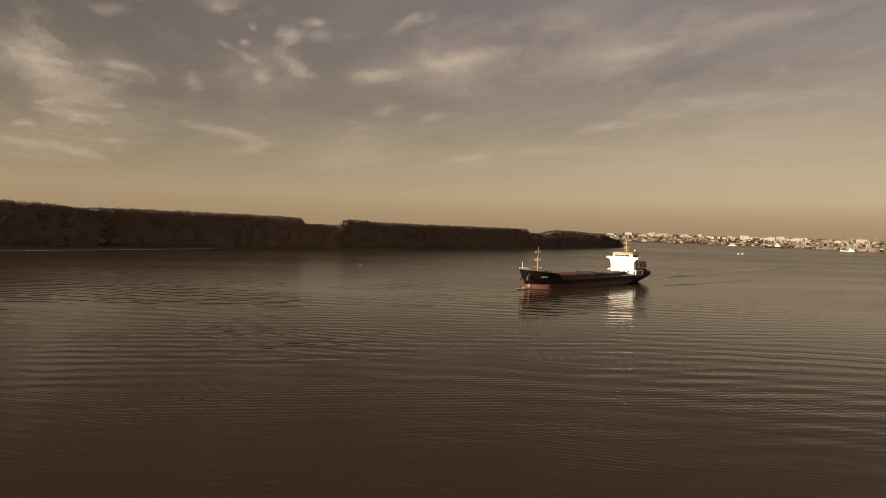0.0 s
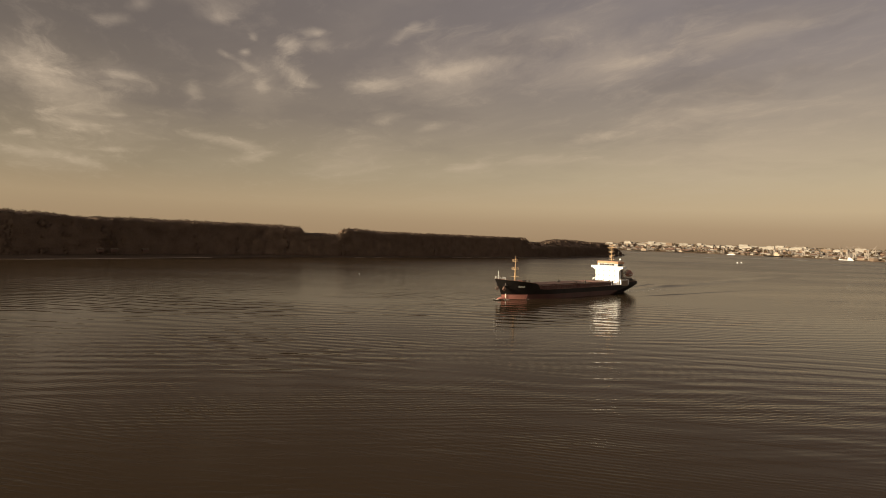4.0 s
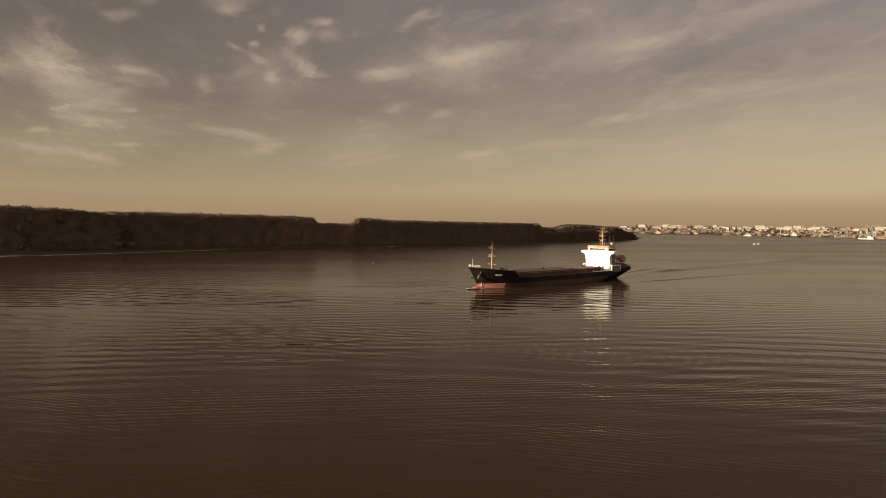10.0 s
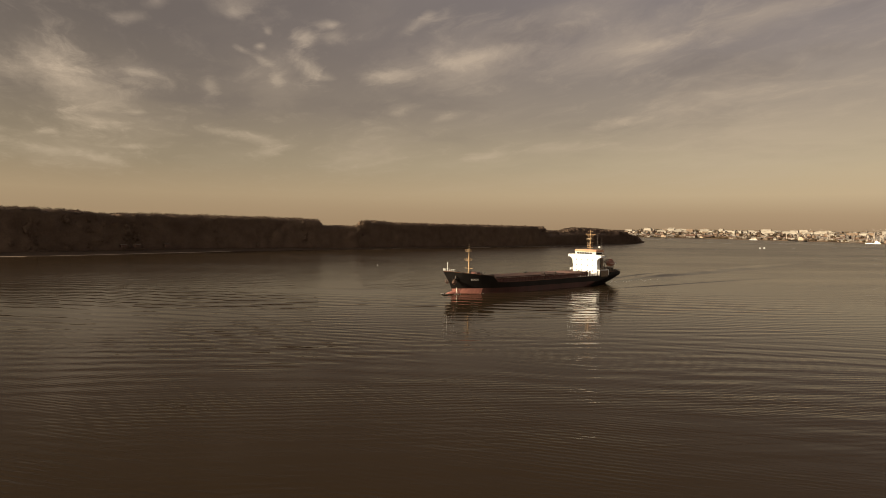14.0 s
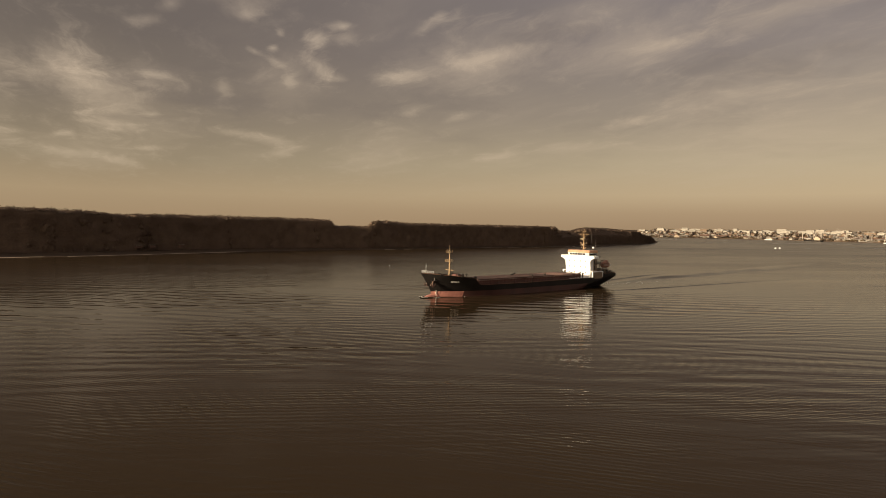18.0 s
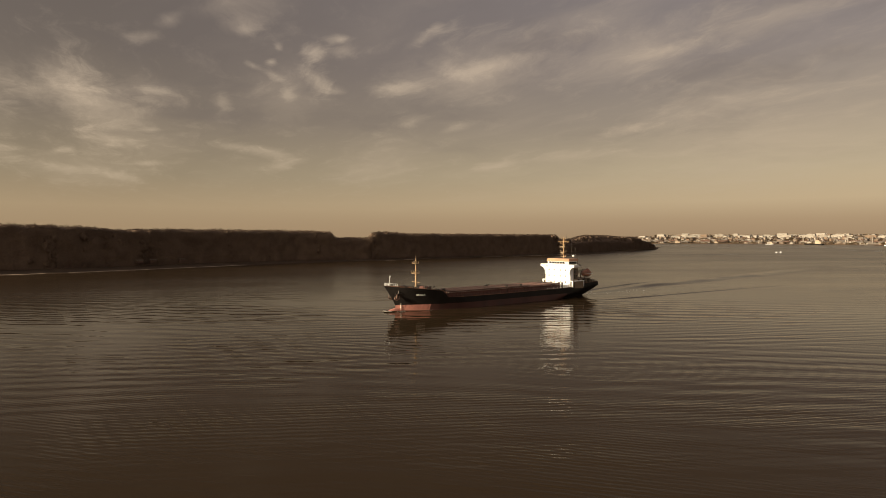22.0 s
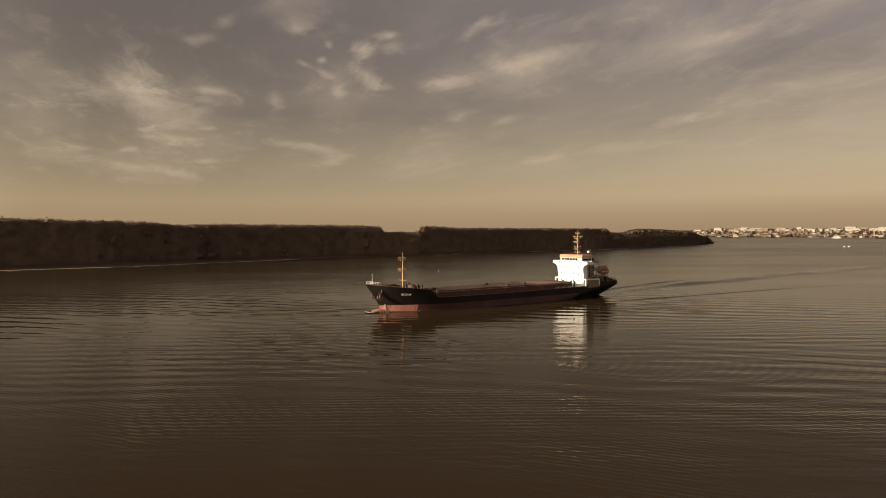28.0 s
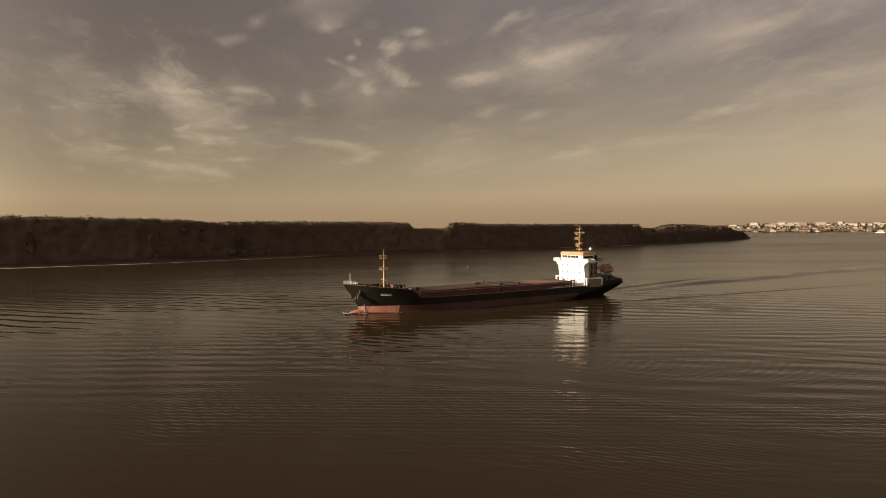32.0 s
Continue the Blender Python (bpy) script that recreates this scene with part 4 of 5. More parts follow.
    for y in (-1.2, 1.2):
        part("lamp", Shape().tube((16.8 - o, y, 21.6), (16.8 - o, y, 22.1), 0.16), STEEL, mast)
    for z, w in ((19.9, 1.6), (25.3, 1.1), (17.6, 1.3)):
        part("yard", Shape().tube((15.7 - o, -w, z), (15.7 - o, w, z), 0.06, 0.06, 5).box(15.55 - o, 15.85 - o, w - 0.1, w + 0.1, z, z + 0.45).box(15.55 - o, 15.85 - o, -w - 0.1, -w + 0.1, z, z + 0.45), OCHRE, mast)
    part("aerial", Shape().tube((15.6 - o, 1.6, 24.2), (15.6 - o, 1.6, 27.4), 0.04, 0.02, 4), STEEL, mast)
    part("aerial", Shape().tube((14.2 - o, 3.2, 16.7), (14.2 - o, 3.2, 24.8), 0.07, 0.03, 5), STEEL, ship)
    part("aerial", Shape().tube((13.7 - o, 5.2, 16.7), (13.7 - o, 5.2, 21.5), 0.06, 0.03, 5), STEEL, ship)
    dome = part("antenna_post", Shape().tube((13.9 - o, 4.2, 16.6), (13.9 - o, 4.2, 17.4), 0.18), STEEL, ship)
    part("radome", Shape().ball((13.9 - o, 4.2, 17.9), 0.55), WHITE, dome, "white satellite radome", smooth=True)
    # funnel
    f = Shape()
    ring = lambda s, z, dx: [(9.2 - o + dx + s * 1.9 * math.cos(a), s * 2.0 * math.sin(a), z) for a in (2 * math.pi * j / 16 for j in range(16))]
    f.loft([ring(1, 7.7, 0), ring(1, 13.9, -0.2), ring(0.94, 15.2, -0.4)], cap=True)
    fun = part("funnel", f, BLACK, ship, "black funnel", smooth=True)
    for y in (-0.7, 0.0, 0.7):
        part("exhaust_pipe", Shape().tube((8.9 - o, y, 15.0), (8.5 - o, y, 16.1), 0.22), STEEL, fun)
    for z in (10.4, 13.0):
        part("funnel_platform", Shape().box(6.9 - o, 12.4 - o, -3.4, 3.4, z - 0.06, z + 0.04), BUFF, fun, "steel walkway round the funnel")
        part("platform_railing", rail(Shape(), [(12.4 - o, 3.4, z), (6.9 - o, 3.4, z), (6.9 - o, -3.4, z), (12.4 - o, -3.4, z)], 1.05, 0.045, 3, 1.1), STEEL, fun)
    part("vent_trunk", Shape().block(10.6 - o, 12.3 - o, 1.2, 3.6, 7.8, 13.4, 0.1), BUFF, ship, "weathered vent trunk behind the deckhouse")
    part("vent_trunk", Shape().block(10.6 - o, 12.3 - o, -3.6, -1.2, 7.8, 13.4, 0.1), BUFF, ship, "weathered vent trunk behind the deckhouse")
    # portal frames at the break of the deck
    for side in (1, -1):
        y = side * 8.42
        arch = Shape().box(19.35 - o, 19.85 - o, y - 0.25, y + 0.25, 4.4, 6.95).box(12.1 - o, 19.85 - o, y - 0.25, y + 0.25, 6.95, 7.35).box(12.1 - o, 12.5 - o, y - 0.25, y + 0.25, 4.6, 6.95)
        arch.box(19.4 - o, 19.8 - o, min(side * 7.1, y), max(side * 7.1, y), 6.95, 7.35)
        part("portal_frame", arch, WHITE, ship, "white painted portal beside the deckhouse")
        part("poop_railing", rail(Shape(), [(15 - o, side * 8.2, 6.3), (9 - o, side * 8.0, 6.35), (4 - o, side * 7.5, 6.4), (0.8 - o, side * 6.6, 6.4)], 0.95, 0.06, 3, 1.3), STEEL, ship)
        part("side_panel", Shape().block(12.5 - o, 18.4 - o, side * 8.52 - 0.05, side * 8.52 + 0.05, 4.0, 7.15, 0.03), BUFF, ship, "weathered buff side panel beside the portal")
        for k in range(13):
            x = 20.6 + k * 1.25
            y = side * (breadth(x, 4.3) - 0.05)
            part("stanchion", Shape().tube((x - o, y, sheer(x) - 0.05), (x - o - 0.15, y, sheer(x) + 0.6), 0.045, 0.045, 5), WHITE, ship, "short white stanchion")
        for x, h in ((14.2, 1.7), (12.6, 1.2), (11.0, 1.9), (9.4, 1.4), (6.8, 1.7), (4.6, 1.3)):
            y = side * (7.6 if x > 8 else 6.9)
            part("deck_locker", Shape().block(x - 0.45 - o, x + 0.4 - o, y - 0.4, y + 0.4, 5.2, 6.0 + h, 0.08), STEEL if h > 1.5 else BUFF, ship, "small gear locker on the poop")
    # poop gear and boat
    part("aft_house", Shape().block(3.2 - o, 8 - o, -5.2, 5.2, 5.2, 7.8, 0.12), BUFF, ship, "low buff house aft")
    for x in (5.6, 8.4):
        part("davit", Shape().path([(x - o, 3.6, 7.8), (x - o, 3.8, 9.8), (x - o, 4.9, 12.0), (x - o, 6.2, 11.9)], 0.17, 6), OXIDE, ship, "curved boat davit")
    bo = Shape()
    rows = []
    for i in range(11):
        u = -1 + 2 * i / 10
        r = max(0.05, 1 - abs(u) ** 2.6)
        rows.append([(7.0 - o + u * 3.2, 5.9 + 1.5 * r ** 0.7 * math.cos(a), 9.9 + (1.75 if math.sin(a) > 0 else 1.4) * r ** 0.6 * math.sin(a)) for a in (2 * math.pi * j / 12 for j in range(12))])
    boat = part("lifeboat", bo.loft(rows, cap=True), ORANGE, ship, "orange enclosed lifeboat", smooth=True)
    part("boat_canopy", Shape().block(5.7 - o, 7.1 - o, 5.3, 6.5, 11.3, 12.1, 0.15), ORANGE, boat)
    part("rubbing_band", Shape().box(4.6 - o, 9.4 - o, 7.3, 7.44, 9.8, 10.0), WHITE, boat)
    for x, y in ((1.8, 4.0), (1.8, -4.0), (2.4, 1.0), (6.2, -6.8)):
        part("bollard", Shape().tube((x - o, y - 0.35, 5.2), (x - o, y - 0.35, 6.3), 0.22).tube((x - o, y + 0.35, 5.2), (x - o, y + 0.35, 6.3), 0.22).box(x - 0.4 - o, x + 0.4 - o, y - 0.7, y + 0.7, 5.2, 5.35), STEEL, ship)
    part("mooring_winch", Shape().tube((2.6 - o, -2.6, 6.0), (2.6 - o, -0.6, 6.0), 0.6, 0.6, 12).box(2.0 - o, 3.2 - o, -2.9, -2.6, 5.2, 6.8).box(2.0 - o, 3.2 - o, -0.6, -0.3, 5.2, 6.8), STEEL, ship)


def foreship(ship):
    o = LEN / 2
    m = part("foremast", Shape().tube((96.5 - o, 0, 6.3), (96.5 - o, 0, 14.5), 0.36, 0.26, 10).tube((96.5 - o, 0, 14.5), (96.5 - o, 0, 19.5), 0.18, 0.06, 8), OCHRE, ship, "ochre foremast with two platforms")
    for z, w in ((13.0, 1.3), (16.6, 0.9)):
        p = Shape().box(95.9 - o, 97.6 - o, -w, w, z, z + 0.1)
        rail(p, [(95.9 - o, -w, z), (97.6 - o, -w, z), (97.6 - o, w, z), (95.9 - o, w, z), (95.9 - o, -w, z)], 0.9, 0.04, 2, 0.9)
        part("platform", p, OCHRE, m)
    part("crosstree", Shape().tube((96.5 - o, -2.4, 9.9), (96.5 - o, 2.4, 9.9), 0.1), OCHRE, m)
    part("lamp", Shape().tube((97.3 - o, 0, 16.8), (97.3 - o, 0, 17.4), 0.2), STEEL, m)
    part("ladder", Shape().tube((96.1 - o, 0.2, 7), (96.2 - o, 0.2, 16.6), 0.04, 0.04, 4).tube((96.1 - o, -0.2, 7), (96.2 - o, -0.2, 16.6), 0.04, 0.04, 4), STEEL, m)
    st = Shape()
    for x, y in ((91.5, 6.2), (91.5, -6.2), (104.5, 1.5), (104.5, -1.5)):
        st.tube((x - o, y, 7.4), (96.5 - o, 0, 16.4), 0.014, 0.014, 4)
    part("stay", st, STEEL, m, "wire stays")
    part("jackstaff", Shape().tube((107.7 - o, 0, 7.2), (107.7 - o, 0, 12.6), 0.11, 0.07, 6), WHITE, ship, "white jackstaff")
    br = Shape()
    for side in (1, -1):
        pts = [(x - o, side * max(0.05, breadth(x, sheer(x)) - 0.15), sheer(x)) for x in (106.2, 107.4, 108.7, 109.6)]
        rail(br, pts, 1.0, 0.045, 2, 0.7)
    part("bow_railing", br, WHITE, ship, "white bow railing")
    for y in (-2.2, 2.2):
        w = Shape().tube((101.5 - o, y - 0.9, 7.5), (101.5 - o, y + 0.9, 7.5), 0.75, 0.75, 14).box(100.7 - o, 102.3 - o, y - 1.2, y - 0.95, 6.3, 8.5).box(100.7 - o, 102.3 - o, y + 0.95, y + 1.2, 6.3, 8.5)
        w.tube((101.5 - o, y + 1.2, 7.5), (101.5 - o, y + 1.9, 7.5), 0.35, 0.45, 10)
        part("windlass", w, RUST, ship, "rust-brown anchor windlass")
    for x, y in ((105, 2.4), (105, -2.4), (98.8, 4.2), (98.8, -4.2), (93.2, 5.9), (93.2, -5.9), (91.6, 6.0), (91.6, -6.0)):
        part("bollard", Shape().tube((x - 0.4 - o, y, 6.3), (x - 0.4 - o, y, 7.6), 0.24).tube((x + 0.4 - o, y, 6.3), (x + 0.4 - o, y, 7.6), 0.24).box(x - 0.8 - o, x + 0.8 - o, y - 0.4, y + 0.4, 6.3, 6.45), STEEL, ship)
    for x, y in ((99.2, 3.6), (94.0, 2.4), (94.0, -2.4), (91.6, 4.2), (92.6, 3.0), (92.6, -3.0), (99.2, -3.6)):
        part("ventilator", Shape().tube((x - o, y, 6.3), (x - o, y, 8.2), 0.25, 0.25, 8).ball((x - o, y, 8.3), 0.48, 1, 1, 0.7, 5, 8), STEEL, ship, smooth=True)
    part("store_house", Shape().block(91.0 - o, 93.4 - o, -2.2, 2.2, 6.3, 8.2, 0.12), OXIDE, ship)
    for side in (1, -1):
        for x in (92.5, 96.0, 103.5):
            y = side * (breadth(x, sheer(x)) - 0.25)
            part("fairlead", Shape().box(x - 0.7 - o, x + 0.7 - o, y - 0.2, y + 0.2, sheer(x) - 0.1, sheer(x) + 0.35), STEEL, ship)
    for side in (1, -1):
        x, z = 105.8, 5.2
        y = 1.8
        a = Shape()
        base = Vector((x - o, side * (y + 0.15), z - 0.2))
        a.tube(base + Vector((0, 0, 1.5)), base + Vector((0.1, side * -0.2, -1.2)), 0.3, 0.36, 8)
        for s in (-1, 1):
            a.tube(base + Vector((0.1, 0, -1.2)), base + Vector((0.1 + s * 1.2, side * 0.12, -0.45)), 0.36, 0.3, 6)
            a.tube(base + Vector((0.1 + s * 1.2, side * 0.12, -0.5)), base + Vector((0.1 + s * 1.0, side * 0.25, 0.9)), 0.4, 0.1, 6)
        for i, v in enumerate(a.v):
            a.v[i] = tuple(base + (Vector(v) - base) * 0.78)
        anchor = part("anchor", a, DECK, ship, "dull brown stockless anchor housed at the bow")
        part("bolster", Shape().tube((x - o - 0.6, side * 0.5, z + 1.5), (x - o, side * (y - 0.2), z + 0.9), 0.6, 0.45, 12), BLACK, anchor, "hawse bolster standing out from the bow", smooth=True)
        part("hawse_ring", Shape().ball((base.x, base.y - side * 0.3, z + 0.95), 0.62, 1, 0.35, 1, 6, 12), BLACK, anchor, smooth=True)
        part("rinse_water", Shape().box(x - o - 2.3, x - o - 2.1, side * (breadth(x - 2.2, 2.2) + 0.1) - 0.08, side * (breadth(x - 2.2, 2.2) + 0.1) + 0.08, 0.2, 3.9, 1.0), FOAM, ship, "thin spout of water below the hawse")
    # name on both bows
    for side in (1, -1):
        cu = bpy.data.curves.new("name_letters", "FONT")
        cu.body, cu.size, cu.extrude, cu.space_character = "SCALA", 0.92, 0.01, 1.1
        cu.offset = 0.03
        tmp = new("name_letters", cu)
        bpy.context.view_layer.update()
        me = bpy.data.meshes.new_from_object(tmp.evaluated_get(bpy.context.evaluated_depsgraph_get()))
        bpy.data.objects.remove(tmp)
        wide = max(v.co.x for v in me.vertices)
        for v in me.vertices:
            x = 99.6 - (v.co.x if side > 0 else wide - v.co.x) + 0.3 * v.co.y
            z = 5.5 + v.co.y
            v.co = (x - o, side * (breadth(x, z) + 0.06 + v.co.z), z)
        me.materials.append(LETTER)
        part("name_letters", me, LETTER, ship, "white painted ship's name")
    for side in (1, -1):
        mark = Shape()
        for z in (0.6, 1.2, 1.8):
            x = 103.6
            y = side * (breadth(x, z) + 0.02)
            mark.box(x - o - 0.12, x - o + 0.12, y - 0.03, y + 0.03, z, z + 0.2)
        part("draught_mark", mark, LETTER, ship)


def wash_ridge(line, half, half_end, height):
    """A long low rounded ridge of water along a line, wider towards its end, uneven along its crest."""
    pts = along(line, 3.0)
    rows = []
    for i, (x, y, nx, ny) in enumerate(pts):
        near = pts[max(0, i - 6):i + 7]
        v = Vector((sum(q[2] for q in near), sum(q[3] for q in near))).normalized()
        u = i / (len(pts) - 1)
        w = (half + (half_end - half) * u) * (1 + 0.3 * noise.noise((x * 0.03, y * 0.03, 2.0)))
        h = height * min(1, u * 7) * min(1, (1 - u) * 2.2) * (0.9 + 0.4 * noise.noise((x * 0.04, y * 0.04, 6.0)))
        off = 0.35 * w * noise.noise((x * 0.025, y * 0.025, 4.0))
        rows.append([(x + v.x * (w * k + off), y + v.y * (w * k + off), -0.02 + max(0.0, h) * (0.5 + 0.5 * math.cos(math.pi * k))) for k in (-1, -0.75, -0.5, -0.25, 0, 0.25, 0.5, 0.75, 1)])
    return Shape().loft(rows, closed=False)


def wakes(ship):
    """Bow wave, foam and the low ridges of the wash, carried along with the ship."""
    o = LEN / 2
    rng = random.Random(8)
    wash = thing("ship_wash", "low brown bow wave and spreading wash round the moving ship", "wake")
    crest = Shape()
    for side in (1, -1):
        rows = []
        for i in range(26):
            u = i / 25
            x = 109.3 - 21 * u
            y = max(1.0 * min(1, (109.3 - x) * 0.35), breadth(x, 0.2)) + 0.2 + 1.1 * u
            h = 0.42 * (1 - u) ** 1.4 + 0.05
            rows.append([(x - o, side * (y - 0.7), -0.1), (x - o, side * y, h), (x - o + 0.2, side * (y + 0.5), h * 0.5), (x - o, side * (y + 1.2 + u), -0.06)])
        crest.loft(rows, closed=False)
    part("bow_wave", crest, WATER, wash, smooth=True)
    foam = Shape()
    for side in (1, -1):
        for _ in range(150):
            u = rng.random() ** 2.2
            x = 109.6 - 17 * u
            if noise.noise((x * 0.35, side * 3.0, 1.0)) < -0.05 and u > 0.1:
                continue
            y = max(0.2 + 1.1 * min(1, (109.6 - x) * 0.35), breadth(x, 0.1)) + 0.25 + rng.gauss(0.25, 0.3 + 0.2 * u)
            z = max(0.05, 0.34 * (1 - u) ** 1.5)
            a, k = rng.uniform(0, 3.1), rng.uniform(0.08, 0.26)
            foam.ball((x - o, side * y, z), k, 1.8 * abs(math.cos(a)) + 0.5, 0.6, 0.25, 3, 6)
    part("foam", foam, FOAM, wash, "broken white foam along the bow")
    # the low ridges of the wash astern: a broad one along the track, narrow ones to both sides
    track = [(-o - 2, 1), (-80, -4), (-130, -8), (-200, -11), (-280, -16), (-400, -26), (-470, -33)]
    part("wash_ridge", wash_ridge(track, 5.0, 18.0, 0.85), WATER, wash, "broad low ridge along the track", smooth=True)
    port = [(-24, 19.5), (-64, 25), (-100, 28), (-136, 31.5), (-180, 36), (-215, 40)]
    part("wash_ridge", wash_ridge(port, 1.4, 2.4, 0.28), WATER, wash, "narrow ridge of the spreading wash", smooth=True)
    starboard = [(-52, -4), (-76, -12), (-105, -17), (-140, -23), (-170, -30)]
    part("wash_ridge", wash_ridge(starboard, 1.6, 3.0, 0.42), WATER, wash, "narrow ridge of the spreading wash", smooth=True)
    part("wash_ridge", wash_ridge([(x + 8, y - 5) for x, y in port[1:]], 1.0, 1.6, 0.07), WATER, wash, "narrow ridge of the spreading wash", smooth=True)
    churn = Shape()
    for _ in range(120):
        u = rng.random()
        x, y = 3 - 40 * u, rng.gauss(0, 2.2 + 2.5 * u)
        churn.ball((x - o, y, 0.03), rng.uniform(0.08, 0.22), rng.uniform(1, 3), 0.7, 0.2, 3, 6)
    part("foam", churn, FOAM, wash, "thin broken foam astern")
    return wash


SHIP = cargo_ship()
deckhouse(SHIP)
foreship(SHIP)
WASH = wakes(SHIP)


# ---- the town across the river ----
def town():
    rng = random.Random(21)
    quay_line = [(520, 3300), (820, 3120), (1114, 2900), (1300, 2800), (1480, 2560), (1540, 2340), (1545, 2110), (1580, 1960), (1640, 1750), (1720, 1400)]
    def quay(step):
        """Steps along the quay, the way inland turning gently round its corners."""
        pts = along(quay_line, step)
        k = max(1, int(140 / step))
        out = []
        for i, (x, y, _, _) in enumerate(pts):
            near = pts[max(0, i - k):i + k + 1]
            v = Vector((sum(p[2] for p in near), sum(p[3] for p in near))).normalized()
            out.append((x, y, v.x, v.y))
        return out

    rows = []
    for x, y, nx, ny in quay(40):
        rows.append([(x + nx * d, y + ny * d, z) for d, z in ((0, -1), (0.5, 2.5), (25, 3.0), (120, 9), (330, 29.5), (600, 38.5), (720, 35), (1200, 10))])
    solo("ground", Shape().loft(rows, closed=False), TOWN, "rising land of the port town", "land", kind="structure")
    mats = [material("pale_render", (0.31, 0.285, 0.25), 0.8, scale=0.1, vary=0.15), material("grey_panel", (0.34, 0.31, 0.27), 0.8, scale=0.1, vary=0.2),
            material("brown_wall", (0.2, 0.145, 0.105), 0.85, scale=0.1, vary=0.25), material("dark_shed", (0.08, 0.064, 0.052), 0.8, scale=0.1, vary=0.3),
            material("mixed_render", (0.32, 0.265, 0.21), 0.85, scale=0.05, vary=0.5, second=(0.1, 0.07, 0.052), second_at=(0.4, 0.47), world_space=True)]
    roofs = [material("grey_roof", (0.2, 0.18, 0.16), 0.85, scale=0.1), material("tile_roof", (0.15, 0.085, 0.062), 0.85, scale=0.1)]

    def place(x, y, nx, ny, d):
        z = float(np.interp(d, [0, 25, 120, 330, 600, 1200], [2.5, 3, 9, 30, 40, 34]))
        return x + nx * d, y + ny * d, z

    def house(m, w, dep, h, wall, roof, label, pitched):
        t = thing("building", label, "building", "town across the river", m)
        ring = lambda e, z: [(-w / 2 - e, -dep / 2 - e, z), (w / 2 + e, -dep / 2 - e, z), (w / 2 + e, dep / 2 + e, z), (-w / 2 - e, dep / 2 + e, z)]
        rings = [ring(0, -8)]
        for z in np.arange(3, h - 1, 3.0):
            rings += [ring(0, z - 0.25), ring(0.2, z - 0.25), ring(0.2, z), ring(0, z)]
        s = Shape().loft(rings + [ring(0, h)], cap=True)
        part("wall", s, wall, t)
        r = Shape()
        if pitched:
            r.loft([[(-w / 2 - 0.5, -dep / 2 - 0.5, h), (-w / 2 - 0.5, dep / 2 + 0.5, h), (-w / 2 - 0.5, 0, h + dep * 0.3)],
                    [(w / 2 + 0.5, -dep / 2 - 0.5, h), (w / 2 + 0.5, dep / 2 + 0.5, h), (w / 2 + 0.5, 0, h + dep * 0.3)]], cap=True)
        else:
            r.box(-w / 2 - 0.3, w / 2 + 0.3, -dep / 2 - 0.3, dep / 2 + 0.3, h, h + 0.7).box(-w / 4, -w / 4 + 4, -2, 2, h + 0.7, h + 3)
        part("roof", r, roof, t)
        return t

    line = quay(12)
    for i, (x, y, nx, ny) in enumerate(line):
        a = math.degrees(math.atan2(x, y))
        if a < 15 or a > 46:
            continue
        face = math.atan2(ny, nx) - math.pi / 2
        for d0, odds in ((14, 0.36), (70, 0.34), (150, 0.32), (240, 0.34), (330, 0.34), (430, 0.26), (540, 0.26)):
            if rng.random() > odds:
                continue
            d = d0 + rng.uniform(-12, 30)
            px, py, pz = place(x + rng.uniform(-8, 8), y + rng.uniform(-8, 8), nx, ny, d)
            if d0 < 100:
                w, dep, h, wall, pitched = rng.uniform(14, 46), rng.uniform(12, 18), rng.uniform(4, 9), rng.choice((0, 1, 2, 3, 3)), rng.random() < 0.6
                label = "low port shed by the quay"
            elif d0 < 300:
                w, dep, h, wall, pitched = rng.uniform(9, 20), rng.uniform(8, 13), rng.uniform(5, 12), rng.choice((0, 0, 1, 2, 2)), rng.random() < 0.7
                label = "town house on the slope"
            else:
                w, dep, h, wall, pitched = rng.uniform(14, 48), rng.uniform(11, 14), rng.choice((8, 10, 12, 15, 18)), rng.choice((0, 0, 1, 2)), False
                label = "pale block of flats on the rise"
            m = Matrix.Translation((px, py, pz)) @ Matrix.Rotation(face + rng.uniform(-0.5, 0.5), 4, "Z")
            house(m, w, dep, h, mats[wall], roofs[1 if pitched and rng.random() < 0.5 else 0], label, pitched)
    walls, tops = Shape(), Shape()
    for x, y, nx, ny in quay(1.25):
        a = math.degrees(math.atan2(x, y))
        if a < 15 or a > 46:
            continue
        d = rng.choice((30, 55, 90, 120, 170, 200, 250, 280, 360, 400, 470, 520, 560, 590, 620, 650)) + rng.uniform(-14, 14)
        px, py, pz = place(x, y, nx, ny, d)
        w, dep, h = rng.uniform(4, 9), rng.uniform(3.5, 6), rng.uniform(3, 7.5)
        m = Matrix.Translation((px, py, pz)) @ Matrix.Rotation(math.atan2(ny, nx) + rng.uniform(-0.7, 0.7), 4, "Z")
        walls.box(-w, w, -dep, dep, -4, h, m=m)
        if rng.random() < 0.6:
            rf = [[m @ Vector((sx * (w + 0.4), -dep - 0.4, h)), m @ Vector((sx * (w + 0.4), dep + 0.4, h)), m @ Vector((sx * (w + 0.4), 0, h + dep * 0.7))] for sx in (-1, 1)]
            tops.loft(rf, cap=True)
        else:
            tops.box(-w - 0.2, w + 0.2, -dep - 0.2, dep + 0.2, h, h + 0.6, m=m)
    solo("small_houses", walls, mats[4], "small pale and brown houses packed across the town slope", "houses", kind="stuff")
    solo("small_roofs", tops, roofs[0], "grey and brown roofs packed across the town slope", "roofs", kind="stuff")
    green = Shape()
